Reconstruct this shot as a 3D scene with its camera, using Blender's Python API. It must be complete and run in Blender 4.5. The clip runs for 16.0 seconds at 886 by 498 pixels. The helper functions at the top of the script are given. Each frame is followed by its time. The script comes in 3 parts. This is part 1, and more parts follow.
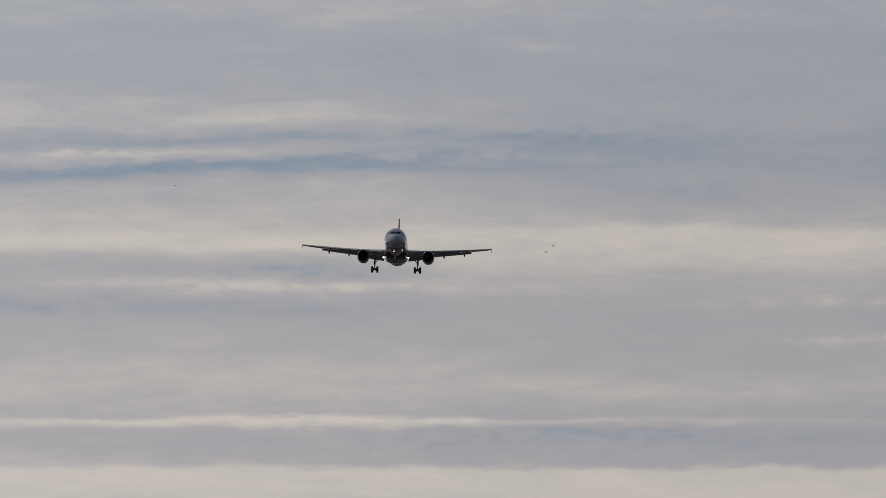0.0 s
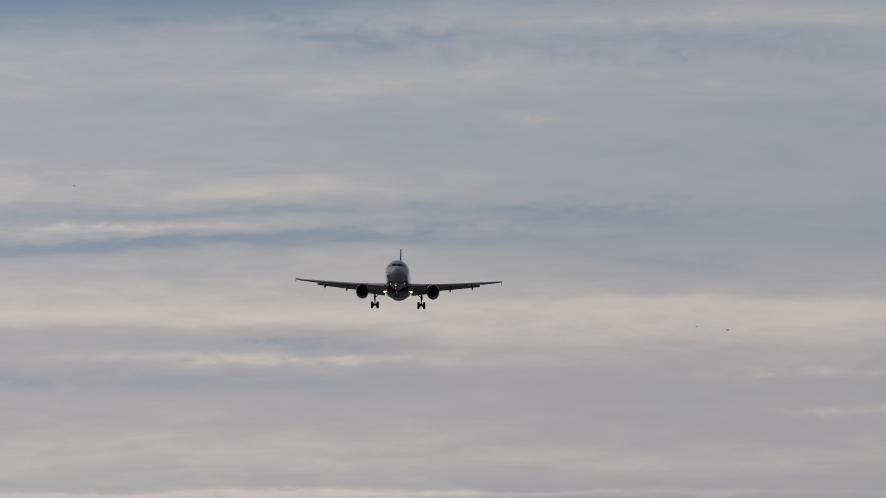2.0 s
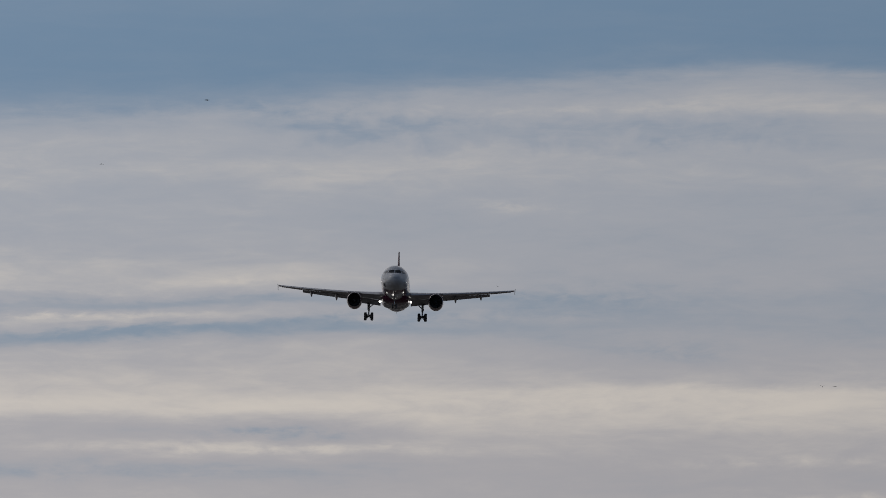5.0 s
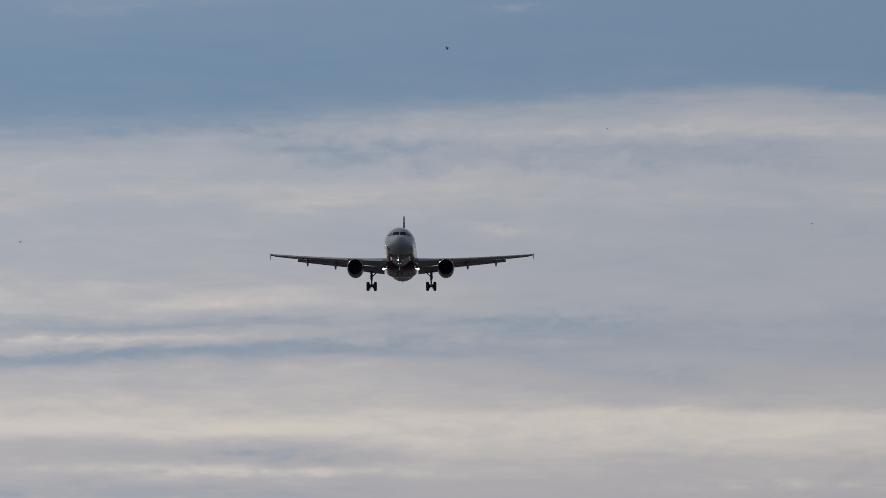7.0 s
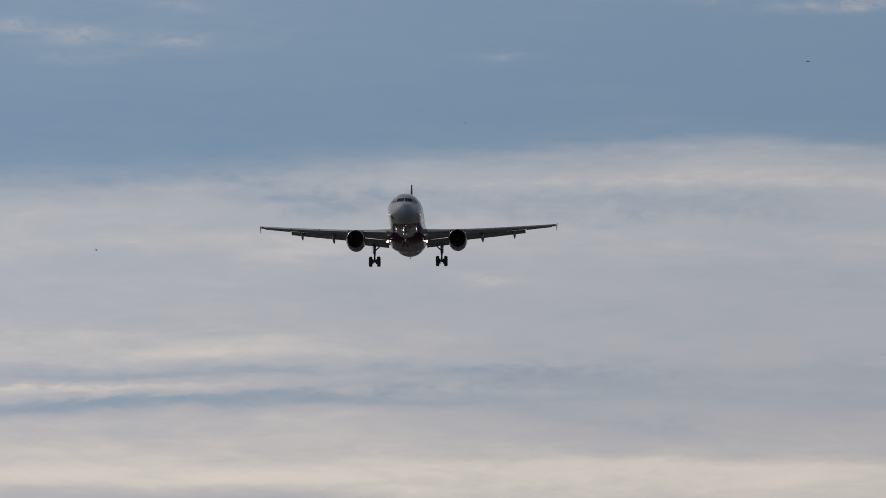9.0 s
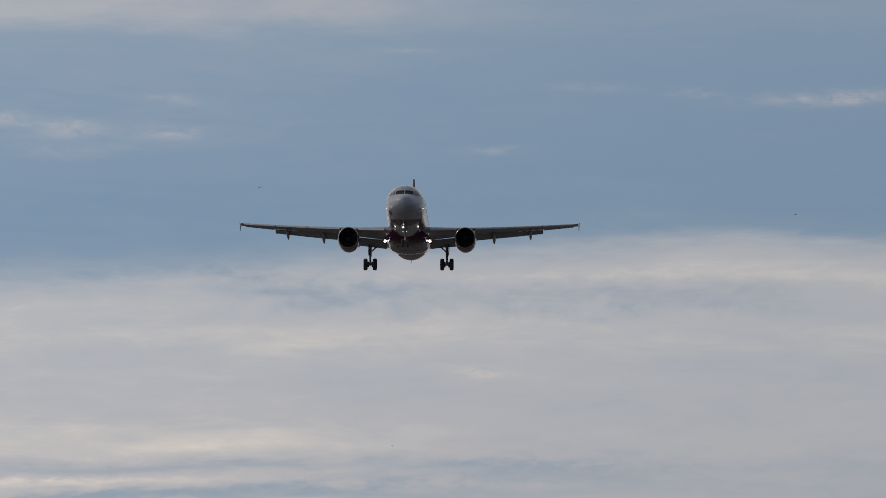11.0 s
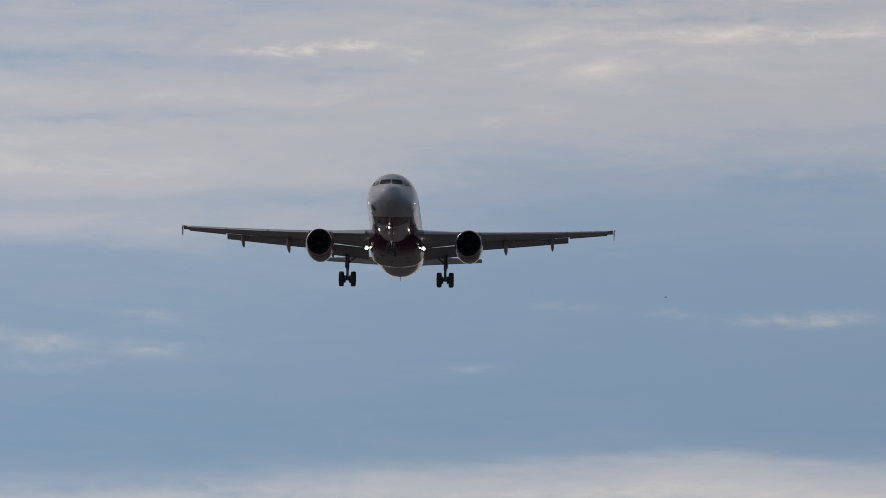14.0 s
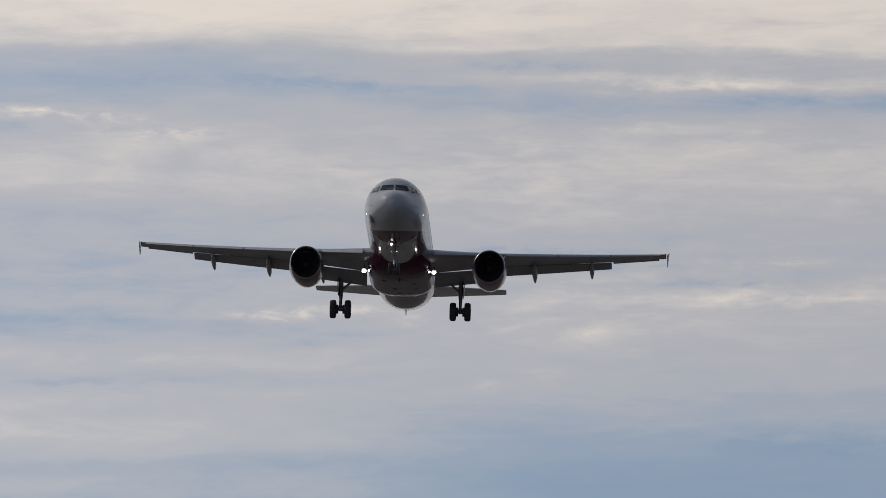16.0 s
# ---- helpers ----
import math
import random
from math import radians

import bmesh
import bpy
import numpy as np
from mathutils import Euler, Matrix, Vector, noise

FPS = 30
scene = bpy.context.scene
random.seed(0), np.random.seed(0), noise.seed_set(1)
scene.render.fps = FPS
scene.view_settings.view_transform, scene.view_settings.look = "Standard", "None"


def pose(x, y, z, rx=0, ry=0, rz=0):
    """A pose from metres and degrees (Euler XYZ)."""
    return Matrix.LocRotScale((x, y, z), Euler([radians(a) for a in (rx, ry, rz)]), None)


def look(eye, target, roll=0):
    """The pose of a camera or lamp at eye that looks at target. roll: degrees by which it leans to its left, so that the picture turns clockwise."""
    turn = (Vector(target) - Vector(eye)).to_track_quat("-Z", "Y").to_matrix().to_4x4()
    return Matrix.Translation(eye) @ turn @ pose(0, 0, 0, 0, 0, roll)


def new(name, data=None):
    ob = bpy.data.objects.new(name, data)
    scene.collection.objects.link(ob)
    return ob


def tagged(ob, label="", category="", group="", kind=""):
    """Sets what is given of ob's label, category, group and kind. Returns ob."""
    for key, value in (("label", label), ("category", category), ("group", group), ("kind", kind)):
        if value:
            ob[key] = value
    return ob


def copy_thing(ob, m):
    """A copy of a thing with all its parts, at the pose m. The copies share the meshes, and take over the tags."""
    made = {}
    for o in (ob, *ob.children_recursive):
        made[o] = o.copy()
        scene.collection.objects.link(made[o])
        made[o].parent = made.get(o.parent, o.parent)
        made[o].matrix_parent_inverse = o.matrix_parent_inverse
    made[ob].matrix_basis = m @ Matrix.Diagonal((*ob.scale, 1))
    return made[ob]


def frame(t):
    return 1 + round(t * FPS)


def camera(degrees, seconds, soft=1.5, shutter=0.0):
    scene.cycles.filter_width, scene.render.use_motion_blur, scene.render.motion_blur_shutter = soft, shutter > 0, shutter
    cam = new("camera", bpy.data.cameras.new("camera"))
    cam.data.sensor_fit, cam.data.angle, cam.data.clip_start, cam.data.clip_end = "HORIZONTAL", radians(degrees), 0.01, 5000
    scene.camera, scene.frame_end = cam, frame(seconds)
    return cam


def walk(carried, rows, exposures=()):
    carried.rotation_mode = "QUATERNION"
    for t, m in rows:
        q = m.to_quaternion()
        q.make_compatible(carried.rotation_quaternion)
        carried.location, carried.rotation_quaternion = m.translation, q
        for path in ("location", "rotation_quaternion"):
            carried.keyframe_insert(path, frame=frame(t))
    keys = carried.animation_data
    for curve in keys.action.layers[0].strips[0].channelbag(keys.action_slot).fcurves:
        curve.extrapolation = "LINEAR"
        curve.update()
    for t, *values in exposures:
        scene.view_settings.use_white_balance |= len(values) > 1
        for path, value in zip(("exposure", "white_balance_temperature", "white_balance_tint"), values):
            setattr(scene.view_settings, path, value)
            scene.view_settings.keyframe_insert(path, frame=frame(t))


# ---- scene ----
# A telephoto camera on the ground follows an airliner on final approach.
cam = camera(5.4407, 16.0, soft=0.9)
EYE = Vector((0.0, 0.0, 1.7))


def aim(bearing, height, roll):
    """The camera's pose from bearing, elevation and roll in degrees."""
    b, h = radians(bearing), radians(height)
    way = Vector((math.sin(b) * math.cos(h), math.cos(b) * math.cos(h), math.sin(h)))
    return look(EYE, EYE + way * 100, roll)


walk(cam, [(t, aim(b, h, r)) for t, b, h, r in [
    (0, 0.0008, 5.3990, -0.041),
    (0.5, 0.0664, 5.4857, -0.252),
    (1, 0.0900, 5.6376, -0.261),
    (1.5, 0.0995, 5.7518, -0.173),
    (2, 0.0233, 5.8449, -0.299),
    (2.5, 0.0465, 5.9052, -0.327),
    (3, 0.0820, 5.9620, -0.415),
    (3.5, 0.0955, 5.9809, -0.263),
    (4, 0.1254, 6.0712, -0.177),
    (4.5, 0.1365, 6.2678, -0.177),
    (5, 0.1400, 6.3918, -0.306),
    (7.5, 0.2124, 6.5478, -0.298),
    (8, 0.2172, 6.5921, -0.373),
    (8.5, 0.2639, 6.7081, -0.176),
    (11, 0.3307, 7.4098, -0.186),
    (11.5, 0.2974, 7.6020, 0.121),
    (12, 0.2898, 7.8001, 0.223),
    (12.5, 0.2742, 8.0371, 0.338),
    (13, 0.2930, 8.2849, 0.395),
    (13.5, 0.3701, 8.5098, 0.362),
    (14, 0.4724, 8.7501, 0.344),
    (14.5, 0.5380, 9.0690, 0.542),
    (15, 0.4995, 9.4864, 0.559),
    (15.5, 0.4775, 9.9430, 0.487),
    (16, 0.4921, 10.3721, 0.342),
]], exposures=[(0, 0.01, 6500, 10), (5.2, 0.01, 6470, 10), (7.5, 0.17, 6450, 10), (8.5, 0.2, 6500, 10), (11, 0.29, 6760, 10), (12.5, 0.32, 6740, 10), (13.5, 0.39, 6680, 10),
              (14.5, 0.40, 6640, 10), (16, 0.41, 6640, 10)])

# ---- world: thin streaky cloud over pale blue, veiled sun high to the side, ahead of the camera ----
SUN_HEIGHT, SUN_BEARING = 42.0, -54.0
world = bpy.data.worlds.new("sky")
scene.world = world
world.use_nodes = True
wt = world.node_tree
wt.nodes.clear()


def sock(tree, target, value):
    if hasattr(value, "is_output"):
        tree.links.new(value, target)
    else:
        target.default_value = value


def calc(tree, op, a, b=0.0, c=0.0, clamp=False):
    n = tree.nodes.new("ShaderNodeMath")
    n.operation, n.use_clamp = op, clamp
    for i, v in enumerate((a, b, c)):
        sock(tree, n.inputs[i], v)
    return n.outputs[0]


def vec(tree, op, a, b=(0, 0, 0), c=(0, 0, 0)):
    n = tree.nodes.new("ShaderNodeVectorMath")
    n.operation = op
    for i, v in enumerate((a, b, c)):
        sock(tree, n.inputs[i], v)
    return n.outputs["Value"] if op == "DOT_PRODUCT" else n.outputs[0]


def blotch(tree, where, scale, detail=4.0, rough=0.55, stretch=None, warp=0.0):
    if stretch:
        where = vec(tree, "MULTIPLY", where, stretch)
    n = tree.nodes.new("ShaderNodeTexNoise")
    sock(tree, n.inputs["Vector"], where)
    n.inputs["Scale"].default_value, n.inputs["Detail"].default_value = scale, detail
    n.inputs["Roughness"].default_value, n.inputs["Distortion"].default_value = rough, warp
    return n.outputs["Fac"]


def blend(tree, fac, a, b, kind="MIX"):
    n = tree.nodes.new("ShaderNodeMix")
    n.data_type, n.blend_type = "RGBA", kind
    sock(tree, n.inputs["Factor"], fac)
    for i, v in ((6, a), (7, b)):
        sock(tree, n.inputs[i], (*v, 1.0) if isinstance(v, tuple) and len(v) == 3 else v)
    return n.outputs[2]


def srgb(r, g, b):
    return tuple(((v / 255 + 0.055) / 1.055) ** 2.4 if v > 10 else v / 3295 for v in (r, g, b))


def smooth(tree, x, lo, hi):
    n = tree.nodes.new("ShaderNodeMapRange")
    n.interpolation_type = "SMOOTHSTEP"
    sock(tree, n.inputs[0], x)
    n.inputs[1].default_value, n.inputs[2].default_value = lo, hi
    return n.outputs[0]


def ramp(tree, x, lo, hi, stops):
    """A scalar profile over lo..hi, from pairs of (place, value)."""
    n = tree.nodes.new("ShaderNodeValToRGB")
    n.color_ramp.interpolation = "EASE"
    els = n.color_ramp.elements
    els.remove(els[1])
    for i, (p, v) in enumerate(stops):
        e = els[0] if i == 0 else els.new((p - lo) / (hi - lo))
        e.position, e.color = (p - lo) / (hi - lo), (v, v, v, 1)
    f = calc(tree, "MULTIPLY_ADD", x, 1 / (hi - lo), -lo / (hi - lo), True)
    tree.links.new(f, n.inputs[0])
    return n.outputs[0]


# u: to the right, v: up, in thousandths of the lens's focal length, from the bearing 0 at 5.4 degrees up
GAIN = 16.5
d = wt.nodes.new("ShaderNodeTexCoord").outputs["Generated"]
xyz = wt.nodes.new("ShaderNodeSeparateXYZ")
wt.links.new(d, xyz.inputs[0])
height = calc(wt, "ARCSINE", xyz.outputs[2])
u = calc(wt, "MULTIPLY", calc(wt, "ARCTAN2", xyz.outputs[0], xyz.outputs[1]), GAIN * 0.99)
v = calc(wt, "MULTIPLY_ADD", height, GAIN, -GAIN * radians(5.4))
join = wt.nodes.new("ShaderNodeCombineXYZ")
wt.links.new(u, join.inputs[0])
wt.links.new(v, join.inputs[1])
uv = join.outputs[0]
# slow waves and fine fraying of every cloud edge
wave = calc(wt, "SUBTRACT", blotch(wt, uv, 1.0, 3.0, 0.5, (1.3, 5.0, 1)), 0.5)
fray = calc(wt, "SUBTRACT", blotch(wt, uv, 1.0, 5.0, 0.62, (6.0, 26.0, 1), 0.4), 0.5)
vw = calc(wt, "ADD", v, calc(wt, "MULTIPLY_ADD", wave, calc(wt, "MULTIPLY_ADD", smooth(wt, v, -0.35, 0.15), 0.085, 0.015), calc(wt, "MULTIPLY", fray, 0.035)))
side = calc(wt, "SUBTRACT", blotch(wt, uv, 1.0, 3.0, 0.5, (3.0, 9.0, 2)), 0.5)
uw = calc(wt, "MULTIPLY_ADD", side, 0.25, u)
# cloud cover by height, on the western and the eastern side of the view
LOW_WEST = [(-0.45, 0.82), (-0.395, 0.84), (-0.378, 0.6), (-0.345, 0.55), (-0.322, 0.56), (-0.314, 0.72), (-0.305, 0.76), (-0.296, 0.58), (-0.24, 0.68),
            (-0.15, 0.54), (-0.10, 0.40), (-0.06, 0.62), (-0.04, 0.5), (0.01, 0.80), (0.06, 0.68), (0.115, 0.60), (0.145, 0.20),
            (0.166, 0.62), (0.19, 0.26), (0.21, 0.62), (0.24, 0.66), (0.30, 0.5), (0.37, 0.48), (0.42, 0.62), (0.46, 0.56),
            (0.485, 0.52), (0.515, 0.36), (0.55, 0.15), (0.60, 0.06), (0.65, 0.05)]
LOW_EAST = [(-0.45, 0.86), (-0.395, 0.86), (-0.38, 0.46), (-0.33, 0.38), (-0.318, 0.40), (-0.309, 0.60), (-0.298, 0.5), (-0.28, 0.54), (-0.25, 0.64), (-0.18, 0.5), (-0.13, 0.46),
            (-0.06, 0.58), (-0.02, 0.74), (0.02, 0.82), (0.04, 0.62), (0.09, 0.47), (0.15, 0.30), (0.19, 0.29), (0.22, 0.44),
            (0.30, 0.42), (0.36, 0.46), (0.43, 0.58), (0.47, 0.52), (0.50, 0.5), (0.53, 0.62), (0.55, 0.56), (0.58, 0.36), (0.615, 0.12), (0.65, 0.05)]
HIGH_WEST = [(0.65, 0.05), (0.8, 0.10), (0.95, 0.13), (1.0, 0.36), (1.04, 0.32), (1.10, 0.54), (1.15, 0.54), (1.20, 0.36), (1.23, 0.50),
             (1.29, 0.30), (1.36, 0.35), (1.42, 0.33), (1.48, 0.36), (1.54, 0.60), (1.59, 0.60), (1.63, 0.48), (1.655, 0.38), (1.69, 0.28), (1.73, 0.24), (1.765, 0.34), (1.80, 0.70), (1.84, 0.88), (1.9, 0.92)]
HIGH_EAST = [(0.65, 0.05), (0.9, 0.05), (1.01, 0.11), (1.08, 0.17), (1.15, 0.28), (1.20, 0.42), (1.30, 0.56), (1.36, 0.6), (1.40, 0.42),
             (1.45, 0.46), (1.53, 0.6), (1.60, 0.66), (1.65, 0.54), (1.685, 0.30), (1.71, 0.34), (1.73, 0.62), (1.75, 0.50), (1.765, 0.50), (1.79, 0.80), (1.9, 0.90)]
west = calc(wt, "ADD", ramp(wt, vw, -0.45, 0.65, LOW_WEST), ramp(wt, vw, 0.65, 1.9, HIGH_WEST))
east = calc(wt, "ADD", ramp(wt, vw, -0.45, 0.65, LOW_EAST), ramp(wt, vw, 0.65, 1.9, HIGH_EAST))
half = smooth(wt, uw, -0.35, 0.45)
cover = calc(wt, "ADD", calc(wt, "MULTIPLY", east, half), calc(wt, "MULTIPLY", west, calc(wt, "SUBTRACT", 1.0, half)))
cover = calc(wt, "SUBTRACT", cover, 0.05)
# farther round and higher up the same sheet goes on in broad uneven fields
field = blotch(wt, vec(wt, "MULTIPLY", d, (7.0, 7.0, 26.0)), 1.0, 6.0, 0.6, None, 0.5)
field = calc(wt, "MULTIPLY_ADD", field, 1.9, -0.42)
away = smooth(wt, calc(wt, "MULTIPLY_ADD", field, 0.5, calc(wt, "ABSOLUTE", u)), 1.75, 5.0)
away = calc(wt, "MAXIMUM", away, smooth(wt, calc(wt, "MULTIPLY_ADD", field, 0.3, v), 2.4, 3.6))
away = calc(wt, "MAXIMUM", away, smooth(wt, calc(wt, "MULTIPLY", v, -1.0), 0.6, 1.1))
cover = calc(wt, "MULTIPLY_ADD", calc(wt, "SUBTRACT", field, cover), away, cover)

# single wisps and gaps: place (u, v), half width, half height, strength
WISPS_LOW = [(-0.10, -0.308, 0.50, 0.006, 0.25), (-0.15, -0.345, 0.30, 0.025, -0.12), (0.25, -0.33, 0.35, 0.03, -0.12), (0.75, -0.165, 0.22, 0.010, 0.16),
             (-0.3, -0.065, 0.30, 0.010, 0.22), (-0.25, -0.04, 0.16, 0.014, -0.25), (-0.62, -0.10, 0.35, 0.022, -0.12), (0.65, -0.095, 0.25, 0.010, 0.14),
             (-0.55, 0.147, 0.20, 0.014, -0.2), (-0.62, 0.172, 0.22, 0.009, 0.3), (-0.05, 0.187, 0.22, 0.008, 0.26), (-0.1, 0.165, 0.25, 0.014, -0.22),
             (0.16, 0.36, 0.06, 0.010, 0.16), (0.45, 0.10, 0.12, 0.02, -0.12), (0.2, 0.20, 0.3, 0.025, -0.12), (0.22, 0.01, 0.5, 0.02, 0.10),
             (-0.45, 0.20, 0.25, 0.011, -0.14), (0.08, 0.19, 0.16, 0.014, -0.07), (0.28, 0.205, 0.16, 0.016, -0.06), (-0.32, 0.230, 0.25, 0.009, 0.08)]
WISPS_MID = [(-0.05, 0.53, 0.5, 0.02, 0.12),
             (-0.39, 0.783, 0.045, 0.011, 0.17), (-0.58, 0.798, 0.045, 0.012, 0.15), (-0.68, 0.808, 0.045, 0.010, 0.17), (-0.48, 0.790, 0.14, 0.012, 0.07),
             (-0.38, 0.842, 0.060, 0.009, 0.12), (-0.55, 0.755, 0.10, 0.012, 0.09), (0.74, 0.842, 0.120, 0.013, 0.19), (0.53, 0.852, 0.055, 0.009, 0.14),
             (0.84, 0.846, 0.06, 0.010, 0.13), (0.02, 0.935, 0.045, 0.006, 0.16), (0.19, 0.755, 0.06, 0.007, 0.14), (0.35, 0.86, 0.08, 0.008, 0.10)]
WISPS_HIGH = [(-0.13, 1.318, 0.085, 0.015, 0.32), (-0.02, 1.328, 0.040, 0.012, 0.27), (-0.22, 1.312, 0.08, 0.010, 0.22), (0.06, 1.310, 0.04, 0.010, 0.18),
              (0.22, 1.186, 0.025, 0.013, 0.16), (0.41, 1.285, 0.040, 0.020, 0.15), (0.32, 1.215, 0.045, 0.014, 0.14), (-0.45, 1.232, 0.22, 0.018, 0.07),
              (0.25, 1.425, 0.22, 0.010, -0.24), (0.45, 1.400, 0.16, 0.009, -0.22), (0.66, 1.372, 0.18, 0.010, -0.24), (0.75, 1.345, 0.20, 0.012, 0.20), (0.70, 1.408, 0.18, 0.009, 0.16),
              (0.82, 1.09, 0.16, 0.03, -0.10), (-0.05, 1.722, 0.24, 0.016, -0.16), (0.60, 1.724, 0.22, 0.014, 0.24)]
WISPS_TOP = [(-0.60, 1.668, 0.10, 0.011, 0.36), (-0.47, 1.655, 0.10, 0.011, 0.30), (-0.36, 1.632, 0.12, 0.012, 0.24), (0.33, 1.755, 0.14, 0.010, -0.26),
             (-0.62, 1.645, 0.14, 0.012, -0.16), (0.85, 1.70, 0.20, 0.014, -0.20), (-0.60, 1.305, 0.20, 0.020, -0.10), (-0.55, 1.185, 0.25, 0.012, -0.12)]
puv = wt.nodes.new("ShaderNodeCombineXYZ")
wt.links.new(calc(wt, "MULTIPLY_ADD", side, 0.09, u), puv.inputs[0])
wt.links.new(calc(wt, "ADD", v, calc(wt, "MULTIPLY_ADD", wave, 0.03, calc(wt, "MULTIPLY", fray, 0.03))), puv.inputs[1])
total = None
for pu, pv, w, h, amount in WISPS_LOW + WISPS_MID + WISPS_HIGH + WISPS_TOP:
    q = vec(wt, "MULTIPLY_ADD", puv.outputs[0], (1 / w, 1 / h, 0), (-pu / w, -pv / h, 0))
    g = calc(wt, "POWER", 0.45, vec(wt, "DOT_PRODUCT", q, q))
    total = calc(wt, "MULTIPLY", g, amount) if total is None else calc(wt, "MULTIPLY_ADD", g, amount, total)
streak = blotch(wt, uv, 1.0, 5.0, 0.6, (2.4, 17.0, 1), 0.6)
fine = blotch(wt, uv, 1.0, 6.0, 0.65, (8.0, 32.0, 3), 0.5)
texture = calc(wt, "ADD", calc(wt, "MULTIPLY_ADD", streak, 0.40, -0.20), calc(wt, "MULTIPLY_ADD", fine, 0.31, -0.155))
# clear blue carries less texture than cloud
texture = calc(wt, "MULTIPLY", texture, calc(wt, "MULTIPLY_ADD", smooth(wt, cover, 0.05, 0.5), 0.7, 0.3))
tuft = blotch(wt, uv, 1.0, 6.0, 0.62, (17.0, 44.0, 5), 0.5)
cover = calc(wt, "ADD", cover, calc(wt, "MULTIPLY", total, calc(wt, "MAXIMUM", calc(wt, "MULTIPLY_ADD", tuft, 3.6, -1.0), 0.0)))
# rippled high cloud in the upper sky, lumps along the broken edge in the middle
ripple = calc(wt, "MULTIPLY_ADD", blotch(wt, uv, 1.0, 5.0, 0.62, (7.0, 34.0, 7), 0.6), 0.8, -0.4)
patchy = calc(wt, "MULTIPLY", smooth(wt, v, 1.08, 1.3), smooth(wt, blotch(wt, uv, 1.0, 2.0, 0.5, (1.6, 5.0, 9)), 0.4, 0.65))
rows = vec(wt, "MULTIPLY_ADD", uv, (1 / 0.45, 1 / 0.06, 0), (-0.62 / 0.45, -1.40 / 0.06, 0))
rows = calc(wt, "POWER", 0.45, vec(wt, "DOT_PRODUCT", rows, rows))
cover = calc(wt, "MULTIPLY_ADD", ripple, calc(wt, "MULTIPLY_ADD", patchy, 0.55, calc(wt, "MULTIPLY", rows, 0.75)), cover)
lump = calc(wt, "SUBTRACT", blotch(wt, uv, 1.0, 4.0, 0.58, (11.0, 17.0, 11), 0.4), 0.5)
vl = calc(wt, "MULTIPLY_ADD", lump, 0.12, v)
band = calc(wt, "MULTIPLY", smooth(wt, vl, 0.450, 0.486), calc(wt, "SUBTRACT", 1.0, smooth(wt, vl, 0.490, 0.54)))
band = calc(wt, "MULTIPLY", band, calc(wt, "MULTIPLY", smooth(wt, u, -0.38, -0.1), calc(wt, "SUBTRACT", 1.0, smooth(wt, u, 0.45, 0.95))))
cover = calc(wt, "MULTIPLY_ADD", band, -0.19, cover)
cover = calc(wt, "ADD", cover, texture, 0.0, True)

upper = smooth(wt, v, 0.5, 1.5)
clear = blend(wt, smooth(wt, v, 0.25, 0.6), srgb(129, 143, 158), blend(wt, upper, srgb(107, 131, 155), srgb(123, 141, 163)))
veil = blend(wt, smooth(wt, v, -0.1, 0.45), srgb(163, 161, 164), srgb(156, 160, 168))
veil = blend(wt, upper, veil, srgb(155, 157, 164))
bright = blend(wt, upper, srgb(197, 190, 182), srgb(194, 187, 181))
col = blend(wt, smooth(wt, cover, 0.0, 0.5), clear, veil)
col = blend(wt, smooth(wt, cover, 0.45, 1.0), col, bright)
air = wt.nodes.new("ShaderNodeTexSky")
air.sky_type, air.sun_disc = "NISHITA", False
air.sun_elevation, air.sun_rotation = radians(SUN_HEIGHT), radians(SUN_BEARING)
clear_air = vec(wt, "SCALE", air.outputs[0])
clear_air.node.inputs["Scale"].default_value = 0.035
# the cloud sheet thins towards the zenith
col = blend(wt, smooth(wt, height, 0.3, 0.9), col, blend(wt, 0.8, col, clear_air))
# thin cloud scatters the light forwards: the sky is brightest on the sun's side and dull behind the camera
b, h = radians(SUN_BEARING), radians(SUN_HEIGHT)
facing = vec(wt, "DOT_PRODUCT", d, (math.sin(b) * math.cos(h), math.cos(b) * math.cos(h), math.sin(h)))
col = blend(wt, calc(wt, "SUBTRACT", 1.0, smooth(wt, facing, -0.4, 0.50)), col, blend(wt, 1.0, col, (0.70, 0.96, 1.32), "MULTIPLY"))
col = vec(wt, "SCALE", col)
wt.links.new(calc(wt, "MULTIPLY_ADD", smooth(wt, u, -1.6, 1.6), -0.14, 1.07), col.node.inputs["Scale"])
col = vec(wt, "SCALE", col)
wt.links.new(calc(wt, "MULTIPLY_ADD", smooth(wt, facing, -0.6, 0.50), 0.75, 0.25), col.node.inputs["Scale"])
ground_glow = wt.nodes.new("ShaderNodeBackground")
wt.links.new(col, ground_glow.inputs[0])
ground_glow.inputs[1].default_value = 1.0
wt.links.new(ground_glow.outputs[0], wt.nodes.new("ShaderNodeOutputWorld").inputs[0])
world.cycles.sampling_method, world.cycles.sample_map_resolution = "MANUAL", 512

sun = new("sun", bpy.data.lights.new("sun", "SUN"))
sun.data.energy, sun.data.angle, sun.data.color = 0.7, radians(4.0), (1.0, 0.94, 0.86)
b, h = radians(SUN_BEARING), radians(SUN_HEIGHT)
sun.matrix_world = look((0, 0, 50), Vector((0, 0, 50)) - Vector((math.sin(b) * math.cos(h), math.cos(b) * math.cos(h), math.sin(h))))

# ---- materials ----
def material(name):
    m = bpy.data.materials.new(name)
    m.use_nodes = True
    return m, m.node_tree, m.node_tree.nodes["Principled BSDF"]


